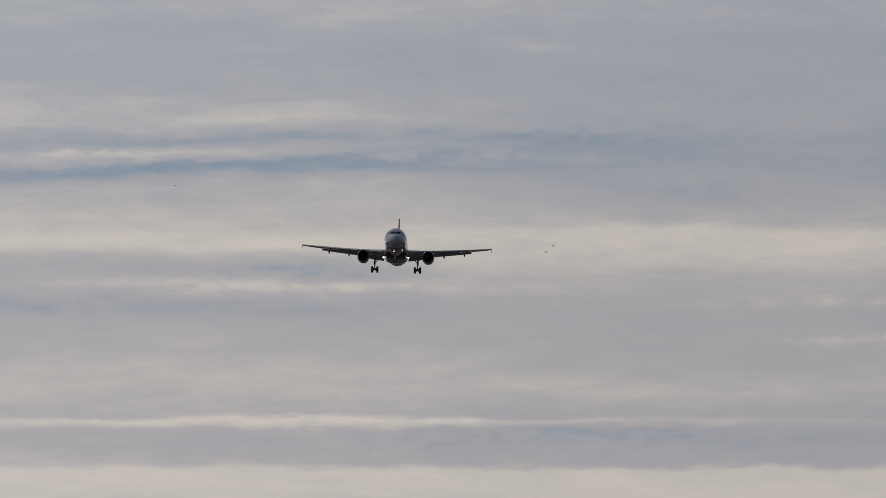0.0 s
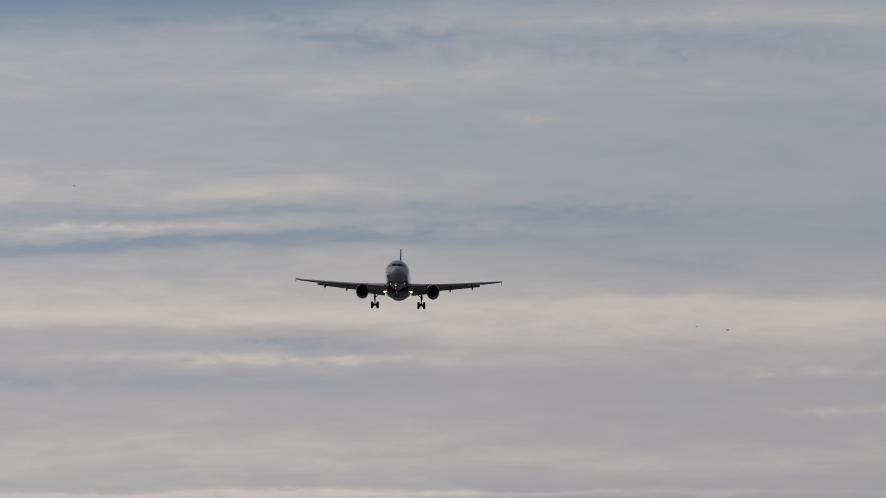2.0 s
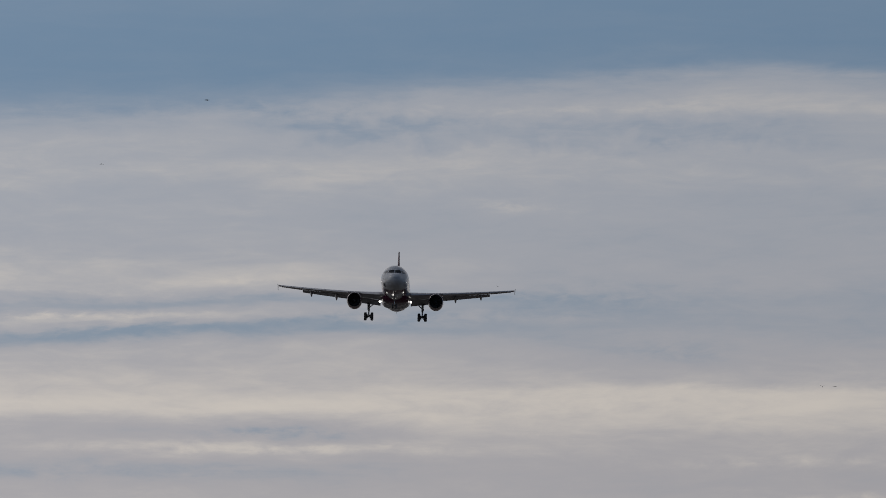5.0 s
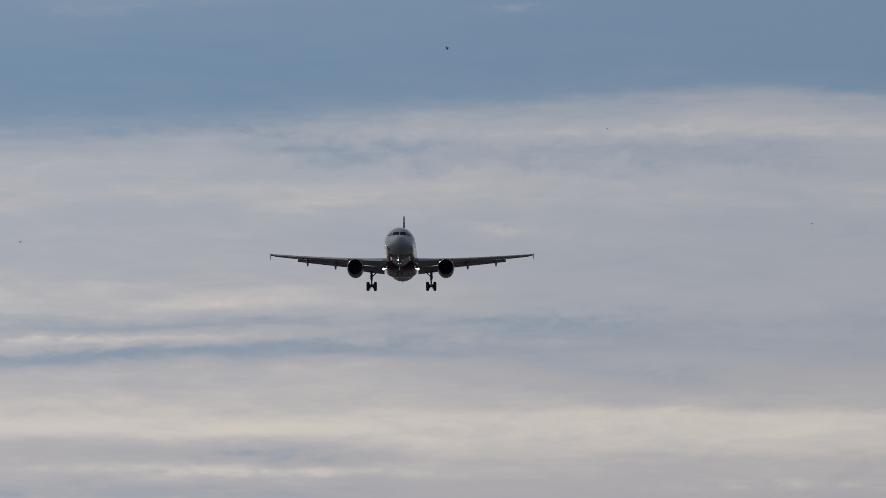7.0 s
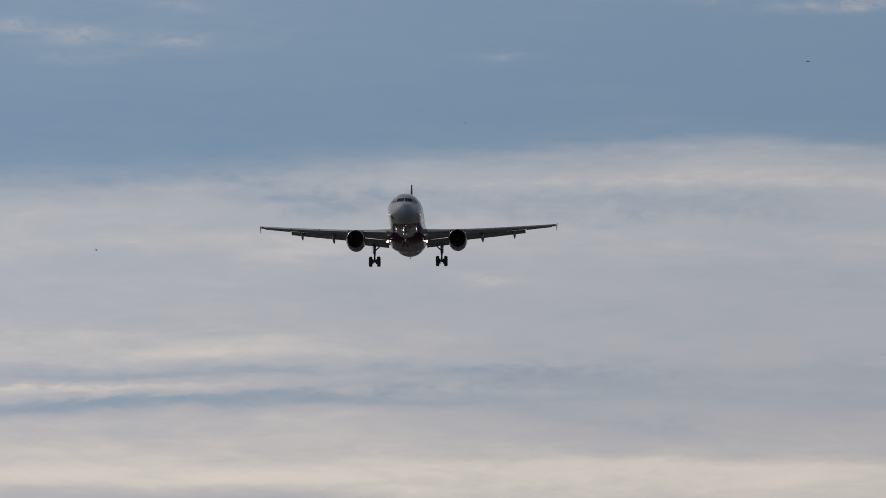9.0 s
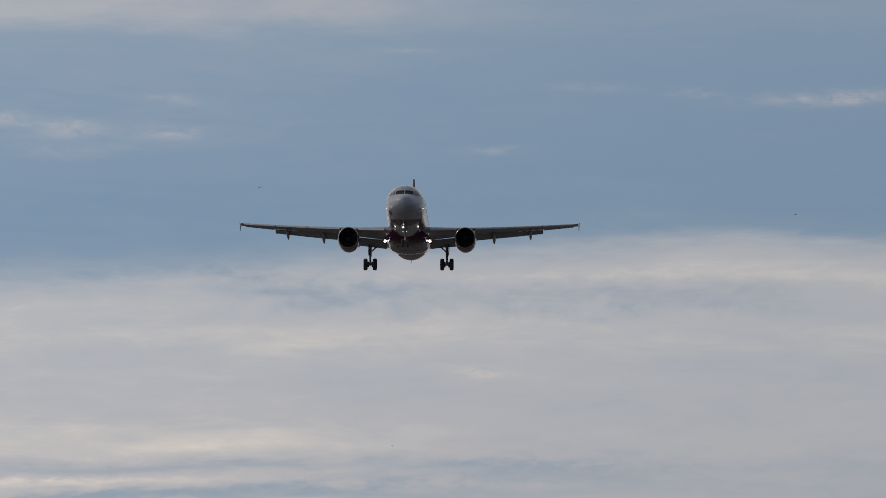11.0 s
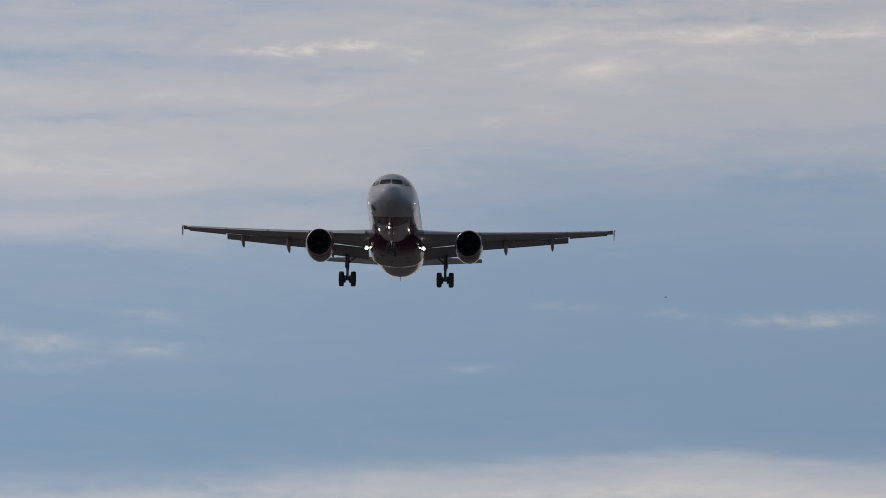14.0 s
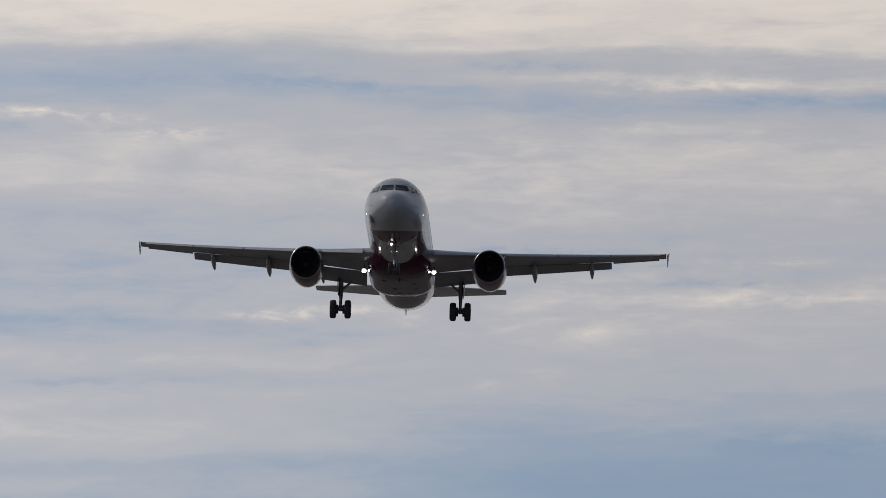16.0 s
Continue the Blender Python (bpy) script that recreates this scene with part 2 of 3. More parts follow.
def finish(name, color, rough=0.5, metal=0.0, spread=0.12, scale=3.0, grain=40.0, bump=0.05, coat=0.0):
    """A painted, metal or rubber surface with broad soiling, fine grain and slight relief."""
    m, t, p = material(name)
    where = t.nodes.new("ShaderNodeTexCoord").outputs["Object"]
    broad, small = blotch(t, where, scale, 5.0, 0.6), blotch(t, where, grain, 3.0)
    tone = calc(t, "MULTIPLY_ADD", broad, 2 * spread, 1 - spread)
    tone = calc(t, "MULTIPLY", tone, calc(t, "MULTIPLY_ADD", small, spread, 1 - spread / 2))
    c = vec(t, "SCALE", (*color,))
    t.links.new(tone, c.node.inputs["Scale"])
    t.links.new(c, p.inputs["Base Color"])
    t.links.new(calc(t, "MULTIPLY_ADD", broad, 0.25, rough - 0.12, True), p.inputs["Roughness"])
    p.inputs["Metallic"].default_value = metal
    p.inputs["Coat Weight"].default_value = coat
    n = t.nodes.new("ShaderNodeBump")
    n.inputs["Strength"].default_value, n.inputs["Distance"].default_value = bump, 0.01
    t.links.new(small, n.inputs["Height"])
    t.links.new(n.outputs[0], p.inputs["Normal"])
    return m


WHITE, MAROON = (0.42, 0.44, 0.465), (0.080, 0.018, 0.046)


def livery(name, nose_to_tail):
    """White paint with a maroon sweep under the nose and round the wing roots; y runs aft from the wing."""
    m, t, p = material(name)
    where = t.nodes.new("ShaderNodeTexCoord").outputs["Object"]
    s = t.nodes.new("ShaderNodeSeparateXYZ")
    t.links.new(where, s.inputs[0])
    x, y, z = s.outputs
    across = calc(t, "ABSOLUTE", x)
    if nose_to_tail:
        # the sweep's upper edge climbs from under the nose to the wing root, then ends behind the belly fairing
        edge = calc(t, "MINIMUM", calc(t, "MULTIPLY_ADD", y, 0.22, 1.35), -0.75)
        edge = calc(t, "MULTIPLY_ADD", calc(t, "MAXIMUM", calc(t, "SUBTRACT", y, 1.5), 0.0), -0.45, edge)
        red = smooth(t, calc(t, "SUBTRACT", edge, z), -0.012, 0.012)
        # a pale tongue runs along the belly between the nose wheel and the wing
        along = calc(t, "MULTIPLY_ADD", y, 1 / 6.4, 11.7 / 6.4)
        tongue = calc(t, "MULTIPLY", calc(t, "SQRT", calc(t, "MAXIMUM", calc(t, "MULTIPLY_ADD", calc(t, "MULTIPLY", along, along), -1.0, 1.0), 0.0)), 1.36)
        tongue = calc(t, "MULTIPLY", calc(t, "SUBTRACT", tongue, across), smooth(t, y, -11.75, -11.5))
        red = calc(t, "MULTIPLY", red, calc(t, "MULTIPLY_ADD", smooth(t, tongue, 0.0, 0.02), -0.86, 1.0))
        # a rose-grey tone under the tail cone
        rose = calc(t, "MULTIPLY_ADD", calc(t, "MAXIMUM", calc(t, "SUBTRACT", y, 8.0), 0.0), 0.2, -0.75)
        rose = calc(t, "MULTIPLY", smooth(t, calc(t, "SUBTRACT", rose, z), -0.05, 0.05), smooth(t, y, 3.0, 4.5))
        red = calc(t, "MAXIMUM", red, calc(t, "MULTIPLY", rose, 0.60))
    else:
        red = calc(t, "SUBTRACT", 1.0, smooth(t, calc(t, "MULTIPLY_ADD", across, 0.35, y), -3.4, -1.2))
        # the aft underside is painted paler for the horizon it mirrors, the flanks round the wing roots keep the full
        # colour
        flank = smooth(t, z, -1.95, -1.75)
        red = calc(t, "MAXIMUM", calc(t, "MULTIPLY_ADD", red, 0.54, 0.46), flank)
    streaky = blotch(t, where, 1.0, 5.0, 0.6, (2.5, 0.35, 2.5))
    small = blotch(t, where, 22.0, 3.0)
    # panel joints every 1.6 m along the barrel
    joint = calc(t, "PINGPONG", y, 0.8)
    joint = calc(t, "SUBTRACT", 1.0, smooth(t, joint, 0.0, 0.022))
    tone = calc(t, "MULTIPLY_ADD", streaky, 0.34, 0.80)
    tone = calc(t, "MULTIPLY", tone, calc(t, "MULTIPLY_ADD", joint, -0.25, 1.0))
    c = vec(t, "SCALE", blend(t, red, WHITE, MAROON))
    t.links.new(tone, c.node.inputs["Scale"])
    t.links.new(c, p.inputs["Base Color"])
    t.links.new(calc(t, "MULTIPLY_ADD", streaky, 0.2, 0.22 if nose_to_tail else 0.14), p.inputs["Roughness"])
    p.inputs["Coat Weight"].default_value, p.inputs["Coat Roughness"].default_value = 0.7 if nose_to_tail else 0.2, 0.04
    p.inputs["Specular IOR Level"].default_value = 0.02
    n = t.nodes.new("ShaderNodeBump")
    n.inputs["Strength"].default_value, n.inputs["Distance"].default_value = 0.08, 0.01
    t.links.new(calc(t, "SUBTRACT", small, joint), n.inputs["Height"])
    t.links.new(n.outputs[0], p.inputs["Normal"])
    return m


def glow(name, color, strength):
    m, t, p = material(name)
    p.inputs["Base Color"].default_value = (*color, 1)
    p.inputs["Emission Color"].default_value = (*color, 1)
    p.inputs["Emission Strength"].default_value = strength
    return m


PAINT = livery("white and maroon paint", True)
BELLY = livery("belly fairing paint", False)
RED = finish("maroon paint", (0.10, 0.016, 0.036), 0.34, 0, 0.15, 1.0, 20, 0.04, 0.5)
FIN = finish("dark maroon fin paint", (0.060, 0.014, 0.030), 0.6, 0, 0.15, 1.0, 20, 0.04)
TAIL = finish("white tailplane paint", (0.62, 0.62, 0.63), 0.4, 0, 0.14, 1.0, 18, 0.05)
WING = finish("grey wing paint", (0.31, 0.31, 0.33), 0.42, 0, 0.16, 0.9, 18, 0.06)
FLAP = finish("grey flap paint", (0.30, 0.30, 0.315), 0.5, 0, 0.18, 1.2, 18, 0.06)
LIP = finish("polished intake metal", (0.42, 0.40, 0.40), 0.3, 1.0, 0.10, 3, 40, 0.03)
BARE = finish("bare slat metal", (0.50, 0.50, 0.51), 0.36, 0.8, 0.1, 2, 40, 0.03)
DARK = finish("sooty dark metal", (0.07, 0.073, 0.082), 0.45, 0.6, 0.2, 4, 40, 0.08)
STRUT = finish("grey gear enamel", (0.20, 0.20, 0.21), 0.45, 0.2, 0.2, 6, 60, 0.08)
DUCT = finish("grey acoustic lining", (0.20, 0.20, 0.21), 0.6, 0, 0.12, 4, 40, 0.08)
FAN = finish("dark titanium fan", (0.036, 0.038, 0.043), 0.95, 0.0, 0.1, 4, 40, 0.04)
FAN.node_tree.nodes["Principled BSDF"].inputs["Specular IOR Level"].default_value = 0.1
DULL = finish("oiled piston steel", (0.24, 0.24, 0.25), 0.35, 0.8, 0.15, 6, 60, 0.04)
CHROME = finish("chromed piston", (0.6, 0.6, 0.6), 0.15, 1.0, 0.05, 6, 60, 0.02)
RUBBER = finish("tyre rubber", (0.052, 0.053, 0.057), 0.85, 0, 0.3, 8, 90, 0.2)
RIM = finish("dull wheel alloy", (0.28, 0.28, 0.29), 0.45, 0.9, 0.15, 8, 60, 0.05)
PANE = finish("dark cockpit glass", (0.008, 0.009, 0.011), 0.16, 0, 0.1, 3, 30, 0.0, 0.0)
PANE.node_tree.nodes["Principled BSDF"].inputs["Specular IOR Level"].default_value = 0.1
SIDE_PANE = finish("mirroring side glass", (0.03, 0.033, 0.038), 0.16, 0, 0.1, 3, 30, 0.0, 0.6)
LAMP = glow("lit landing lamp", (1.0, 0.96, 0.90), 3.2)
LAMP_SMALL = glow("lit taxi lamp", (1.0, 0.96, 0.9), 1.7)
GLINT = glow("small glowing spot", (1.0, 0.94, 0.85), 3.5)
FEATHER = finish("dark brown feathers", (0.03, 0.026, 0.022), 0.8, 0, 0.3, 20, 150, 0.2)


def grass():
    m, t, p = material("dry grass")
    where = t.nodes.new("ShaderNodeTexCoord").outputs["Object"]
    far, near, blades = blotch(t, where, 0.004, 5.0), blotch(t, where, 0.3, 5.0), blotch(t, where, 9.0, 4.0)
    c = blend(t, far, (0.094, 0.086, 0.080), (0.130, 0.120, 0.112))
    c = blend(t, calc(t, "MULTIPLY", near, 0.6), c, (0.070, 0.062, 0.052))
    c = blend(t, calc(t, "MULTIPLY", blades, 0.5), c, (0.125, 0.114, 0.102))
    t.links.new(c, p.inputs["Base Color"])
    p.inputs["Roughness"].default_value = 0.95
    n = t.nodes.new("ShaderNodeBump")
    n.inputs["Strength"].default_value, n.inputs["Distance"].default_value = 0.6, 0.08
    t.links.new(blades, n.inputs["Height"])
    t.links.new(n.outputs[0], p.inputs["Normal"])
    return m


# ---- mesh helpers ----
def part(name, bm, mat, parent=None, label="", sharp=40):
    """Links a bmesh as one mesh object under a thing or a part."""
    bmesh.ops.remove_doubles(bm, verts=bm.verts, dist=1e-5)
    bmesh.ops.recalc_face_normals(bm, faces=bm.faces)
    me = bpy.data.meshes.new(name)
    for f in bm.faces:
        f.smooth = True
    for e in bm.edges:
        e.smooth = len(e.link_faces) == 2 and e.calc_face_angle(0) < radians(sharp)
    bm.to_mesh(me)
    bm.free()
    me.materials.append(mat)
    ob = new(name, me)
    ob.parent = parent
    return tagged(ob, label)


def rings(bm, loops, closed=True, cap=True):
    """Skins a row of equally long loops of points."""
    vs = [[bm.verts.new(p) for p in loop] for loop in loops]
    n = len(vs[0])
    for a, c in zip(vs, vs[1:]):
        for i in range(n if closed else n - 1):
            j = (i + 1) % n
            bm.faces.new((a[i], a[j], c[j], c[i]))
    if cap:
        bm.faces.new(vs[0])
        bm.faces.new(vs[-1])
    return bm


def turned(profile, at=(0, 0, 0), axis="Y", n=40, bm=None, cap=False):
    """A body of revolution from pairs of (place along the axis, radius)."""
    bm = bm or bmesh.new()
    loops = []
    for s, r in profile:
        loop = []
        for i in range(n):
            a = 2 * math.pi * i / n
            c, k = r * math.cos(a), r * math.sin(a)
            q = {"Y": (c, s, k), "X": (s, c, k), "Z": (c, k, s)}[axis]
            loop.append(Vector(at) + Vector(q))
        loops.append(loop)
    return rings(bm, loops, cap=cap)


def tube(a, b, r, r2=None, n=14, bm=None):
    bm = bm or bmesh.new()
    a, b = Vector(a), Vector(b)
    q = (b - a).to_track_quat("Z", "Y").to_matrix()
    r2 = r if r2 is None else r2
    loops = []
    for k, rr in ((0, r * 0.9), (0.01, r), (0.99, r2), (1, r2 * 0.9)):
        c = a.lerp(b, k)
        loops.append([c + q @ Vector((rr * math.cos(2 * math.pi * i / n), rr * math.sin(2 * math.pi * i / n), 0)) for i in range(n)])
    return rings(bm, loops)


def slab(corners, depth, bm=None, bevel=0.0):
    """A plate from corner points, with thickness along its normal."""
    bm = bm or bmesh.new()
    pts = [Vector(p) for p in corners]
    nrm = (pts[1] - pts[0]).cross(pts[2] - pts[0]).normalized() * depth / 2
    rings(bm, [[p - nrm for p in pts], [p + nrm for p in pts]])
    if bevel:
        bmesh.ops.bevel(bm, geom=list(bm.edges), offset=bevel, segments=2, affect="EDGES")
    return bm


def foil(chord, thick, camber=0.02, n=14, cut=1.0):
    """An aerofoil as (aft, up) points, from the trailing edge over the top to the nose and back below."""
    def half(k):
        return 5 * thick * chord * (0.2969 * math.sqrt(k) - 0.126 * k - 0.3516 * k * k + 0.2843 * k ** 3 - 0.1036 * k ** 4)
    ks = [cut * (0.5 + 0.5 * math.cos(math.pi * i / n)) for i in range(n + 1)]
    top = [(k * chord, half(k) + 4 * camber * chord * k * (1 - k)) for k in ks]
    low = [(k * chord, -half(k) * 0.8 + 4 * camber * chord * k * (1 - k)) for k in reversed(ks[:-1])]
    return top + low


def surface(stations, camber=0.02, cut=1.0, upright=False, bm=None):
    """A wing-like skin: stations of (out, aft of the nose of the section, up, chord, thickness, droop in degrees)."""
    bm = bm or bmesh.new()
    loops = []
    for out, aft, up, chord, thick, droop in stations:
        c, k = math.cos(radians(droop)), math.sin(radians(droop))
        loop = []
        for a, z in foil(chord, thick, camber, cut=cut):
            a, z = a * c + z * k, z * c - a * k
            loop.append((z, aft + a, out) if upright else (out, aft + a, up + z))
        loops.append(loop)
    return rings(bm, loops)


def glide(x, pairs):
    """Smooth value at x from pairs, by a cubic through neighbours."""
    xs = [p[0] for p in pairs]
    i = max(0, min(len(xs) - 2, next((k for k in range(len(xs) - 1) if x <= xs[k + 1]), len(xs) - 2)))
    (x0, y0), (x1, y1) = pairs[i], pairs[i + 1]
    def slope(k):
        if k <= 0 or k >= len(xs) - 1:
            return (pairs[min(k + 1, len(xs) - 1)][1] - pairs[max(k - 1, 0)][1]) / (xs[min(k + 1, len(xs) - 1)] - xs[max(k - 1, 0)])
        a = (pairs[k][1] - pairs[k - 1][1]) / (xs[k] - xs[k - 1])
        c = (pairs[k + 1][1] - pairs[k][1]) / (xs[k + 1] - xs[k])
        return 0.0 if a * c <= 0 else 2 * a * c / (a + c)
    w, h = x1 - x0, max(0.0, min(1.0, (x - x0) / (x1 - x0)))
    m0, m1 = slope(i) * w, slope(i + 1) * w
    return (2 * h**3 - 3 * h**2 + 1) * y0 + (h**3 - 2 * h**2 + h) * m0 + (3 * h**2 - 2 * h**3) * y1 + (h**3 - h**2) * m1


# ---- ground ----
bm = bmesh.new()
bmesh.ops.create_grid(bm, x_segments=60, y_segments=60, size=4800)
for w in bm.verts:
    w.co.z = 0.0 if w.co.length < 700 else 1.2 * noise.noise(w.co * 0.002)
tagged(part("ground", bm, grass()), "dry grass field that reaches the horizon", "ground", kind="structure")

# ---- the airliner: x across, y aft of the wing, z up; nose 17 m ahead of the origin ----
NOSE = -17.0
WIDTH = [(0, .06), (.15, .42), (.5, .76), (1, 1.05), (1.6, 1.31), (2.2, 1.51), (3, 1.71), (3.8, 1.84), (5, 1.94), (6.5, 1.975), (24, 1.975),
         (27, 1.92), (30, 1.62), (33, 1.15), (35.5, .70), (37.2, .32), (37.57, .2)]
TOP = [(0, -.52), (.15, -.16), (.5, .12), (1, .36), (1.6, .62), (2, .86), (2.4, 1.14), (2.8, 1.40), (3.3, 1.64), (4, 1.85), (5, 2.0), (6.5, 2.07), (24, 2.07),
       (27, 2.07), (30, 2.05), (33, 1.95), (35.5, 1.72), (37.2, 1.38), (37.57, 1.28)]
BOTTOM = [(0, -.64), (.15, -1.0), (.5, -1.29), (1, -1.51), (1.6, -1.69), (2.2, -1.81), (3, -1.92), (3.8, -1.99), (5, -2.05), (6.5, -2.07), (24, -2.07),
          (27, -1.72), (30, -.98), (33, -.18), (35.5, .45), (37.2, .85), (37.57, .95)]


def barrel(s, a):
    """A point of the fuselage skin at s metres aft of the nose, a radians from its crown."""
    t, b = glide(s, TOP), glide(s, BOTTOM)
    return Vector((glide(s, WIDTH) * math.sin(a), NOSE + s, (t + b) / 2 + (t - b) / 2 * math.cos(a)))


def on_nose(x, z, lift=0.0):
    """The point of the nose skin at x across and z up."""
    lo, hi = 0.05, 7.0
    for _ in range(40):
        s = (lo + hi) / 2
        t, b, w = glide(s, TOP), glide(s, BOTTOM), glide(s, WIDTH)
        inside = (x / w) ** 2 + ((z - (t + b) / 2) / ((t - b) / 2)) ** 2 < 1
        lo, hi = (lo, s) if inside else (s, hi)
    return Vector((x, NOSE + lo - lift, z + lift * 0.6))


def pane_mesh(quad, depth=0.06):
    """A pane that follows the nose skin between four (across, up) corners."""
    n, grids = 5, []
    for lift in (0.04, 0.04 - depth):
        g = []
        for i in range(n):
            row = []
            for j in range(n):
                f, k = i / (n - 1), j / (n - 1)
                x = (quad[0][0] * (1 - k) + quad[1][0] * k) * (1 - f) + (quad[3][0] * (1 - k) + quad[2][0] * k) * f
                z = (quad[0][1] * (1 - k) + quad[1][1] * k) * (1 - f) + (quad[3][1] * (1 - k) + quad[2][1] * k) * f
                row.append(on_nose(x, z, lift))
            g.append(row)
        grids.append(g)
    bm = bmesh.new()
    vs = [[[bm.verts.new(p) for p in row] for row in g] for g in grids]
    for i in range(n - 1):
        for j in range(n - 1):
            for g in vs:
                bm.faces.new((g[i][j], g[i][j + 1], g[i + 1][j + 1], g[i + 1][j]))
    edge = [(0, j) for j in range(n)] + [(i, n - 1) for i in range(1, n)] + [(n - 1, j) for j in range(n - 2, -1, -1)] + [(i, 0) for i in range(n - 2, 0, -1)]
    for (a, b), (c, e) in zip(edge, edge[1:] + edge[:1]):
        bm.faces.new((vs[0][a][b], vs[0][c][e], vs[1][c][e], vs[1][a][b]))
    return bm


def build_fuselage(plane):
    bm = bmesh.new()
    ss = [0, .03, .07, .13, .2, .3, .42, .56, .72, .9] + [1.1 + .2 * i for i in range(30)] + [7.5 + .8 * i for i in range(21)] + [24.5 + .6 * i for i in range(22)] + [37.57]
    rings(bm, [[barrel(s, 2 * math.pi * i / 64) for i in range(64)] for s in ss])
    body = part("fuselage", bm, PAINT, plane, "white fuselage with a maroon sweep underneath")
    front = [(0.06, .52), (0.90, .58), (0.77, .97), (0.06, .98)]
    flank = [(1.07, .54), (1.32, .57), (1.17, .90), (0.94, .95)]
    rear = [(1.41, .58), (1.54, .61), (1.42, .83), (1.27, .89)]
    for quad, glass in ((front, PANE), (flank, SIDE_PANE), (rear, SIDE_PANE)):
        for m in (1, -1):
            part("cockpit_window", pane_mesh([(m * x, z) for x, z in quad]), glass, body, "dark cockpit window pane" if glass is PANE else "cockpit side pane that mirrors the sky")
    # cabin windows along both flanks
    bm = bmesh.new()
    rings(bm, [[(k, .11 * math.cos(a), .16 * math.sin(a)) for a in [math.pi * i / 8 for i in range(16)]] for k in (-.02, .008)])
    first = part("cabin_window", bm, PANE, body)
    for i in range(36):
        s = 6.6 + .533 * i
        for m in (1, -1):
            w = first if (i, m) == (0, 1) else new("cabin_window", first.data)
            w.parent = body
            w.matrix_basis = Matrix.LocRotScale((m * 1.937, NOSE + s, .40), Euler((0, radians(-11) if m > 0 else radians(191), 0)), None)
    # probes, aerials and drain mast
    for m in (1, -1):
        for s, z in ((1.9, -.45), (2.3, -.75)):
            p = on_nose(m * glide(s, WIDTH) * .96, z)
            part("probe", tube(p, p + Vector((m * .10, -.16, -.02)), .022, .012), CHROME, body)
        p = barrel(3.6, m * radians(104))
        # an added glowing spot stands in for the glint on each flank
        part("ice_light", turned([(-.03, .012), (-.015, .026), (.015, .026), (.03, .012)], p, "X", 12, cap=True), GLINT, body, "small glowing spot for a glint on the flank")
    for s in (8.6, 10.2, 26.5):
        z = glide(s, BOTTOM)
        part("blade_aerial", surface([(-(z + .1), NOSE + s, 0, .42, .1, 0), (-(z - .30), NOSE + s + .2, 0, .2, .1, 0)], 0, upright=True), WING, body).scale = (1, 1, -1)
    part("drain_mast", surface([(1.45, NOSE + 28.0, 0, .3, .12, 0), (1.72, NOSE + 28.2, 0, .16, .12, 0)], 0, upright=True), DARK, body).scale = (1, 1, -1)
    # round emblem on one flank behind the nose
    bm = bmesh.new()
    loops = []
    for r in (0.0, .16, .32):
        loops.append([barrel(2.55 + r * 1.25 * math.cos(a), radians(-121) + r / 1.55 * math.sin(a)) * 1.0 for a in [2 * math.pi * i / 24 for i in range(24)]])
    for loop in loops:
        for p in loop:
            p.x *= 1.008
            p.y -= 0.006
            p.z -= 0.006
    rings(bm, loops, cap=False)
    part("emblem", bm, DARK, body, "round dark painted emblem")
    return body


def build_belly(plane):
    bm, loops = bmesh.new(), []
    FW = [(0, 1.2), (1.2, 1.82), (2.5, 2.06), (8.2, 2.06), (9.9, 1.75), (10.5, 1.35)]
    FB = [(0, -2.0), (1.2, -2.28), (2.5, -2.38), (7.8, -2.40), (9.8, -2.18), (10.5, -1.95)]
    for i in range(32):
        s = 10.5 * i / 31
        w, b = glide(s, FW), glide(s, FB)
        loop = []
        for k in range(48):
            a = 2 * math.pi * k / 48
            c, q = math.sin(a), math.cos(a)
            x = w * math.copysign(abs(c) ** .72, c)
            z = -1.15 + ((b + 1.15) if q < 0 else .5) * abs(q) ** .72
            loop.append((x, NOSE + 10.8 + s, z))
        loops.append(loop)
    rings(bm, loops)
    belly = part("belly_fairing", bm, BELLY, plane, "maroon and pale belly fairing")
    for x, y, w, l in ((-.95, -1.9, .30, .18), (.85, -1.2, .32, .2), (-.35, .2, .28, .2), (.95, .3, .22, .16), (-.1, 1.6, .2, .14), (.55, 1.5, .14, .1)):
        z = -1.15 - 1.25 * (1 - (abs(x) / 2.06) ** 2.78) ** .36
        part("vent", slab([(x - w / 2, y - l / 2, z), (x + w / 2, y - l / 2, z), (x + w / 2, y + l / 2, z), (x - w / 2, y + l / 2, z)], .03), DARK, belly, "dark air vent")
    part("beacon", turned([(-2.54, .02), (-2.50, .07), (-2.36, .09)], (0, -2.5, 0), "Z", 16, cap=True), RED, belly)
    return belly


# wing stations: out, section nose aft of the fuselage nose, up, chord, thickness
STATION = [(0.9, 10.9, -1.36, 7.2, .145), (1.98, 11.6, -1.26, 6.35, .145), (4.2, 12.75, -1.02, 5.1, .125), (6.4, 13.9, -.76, 3.95, .115),
           (9.8, 15.65, -.33, 3.15, .11), (13.3, 17.45, .15, 2.35, .11), (16.75, 19.2, .66, 1.55, .105)]


def wing_at(x):
    """Section nose aft, up, chord and thickness at x metres out."""
    for a, c in zip(STATION, STATION[1:]):
        if x <= c[0] or c is STATION[-1]:
            k = (x - a[0]) / (c[0] - a[0])
            return [a[i] + (c[i] - a[i]) * k for i in range(1, 5)]


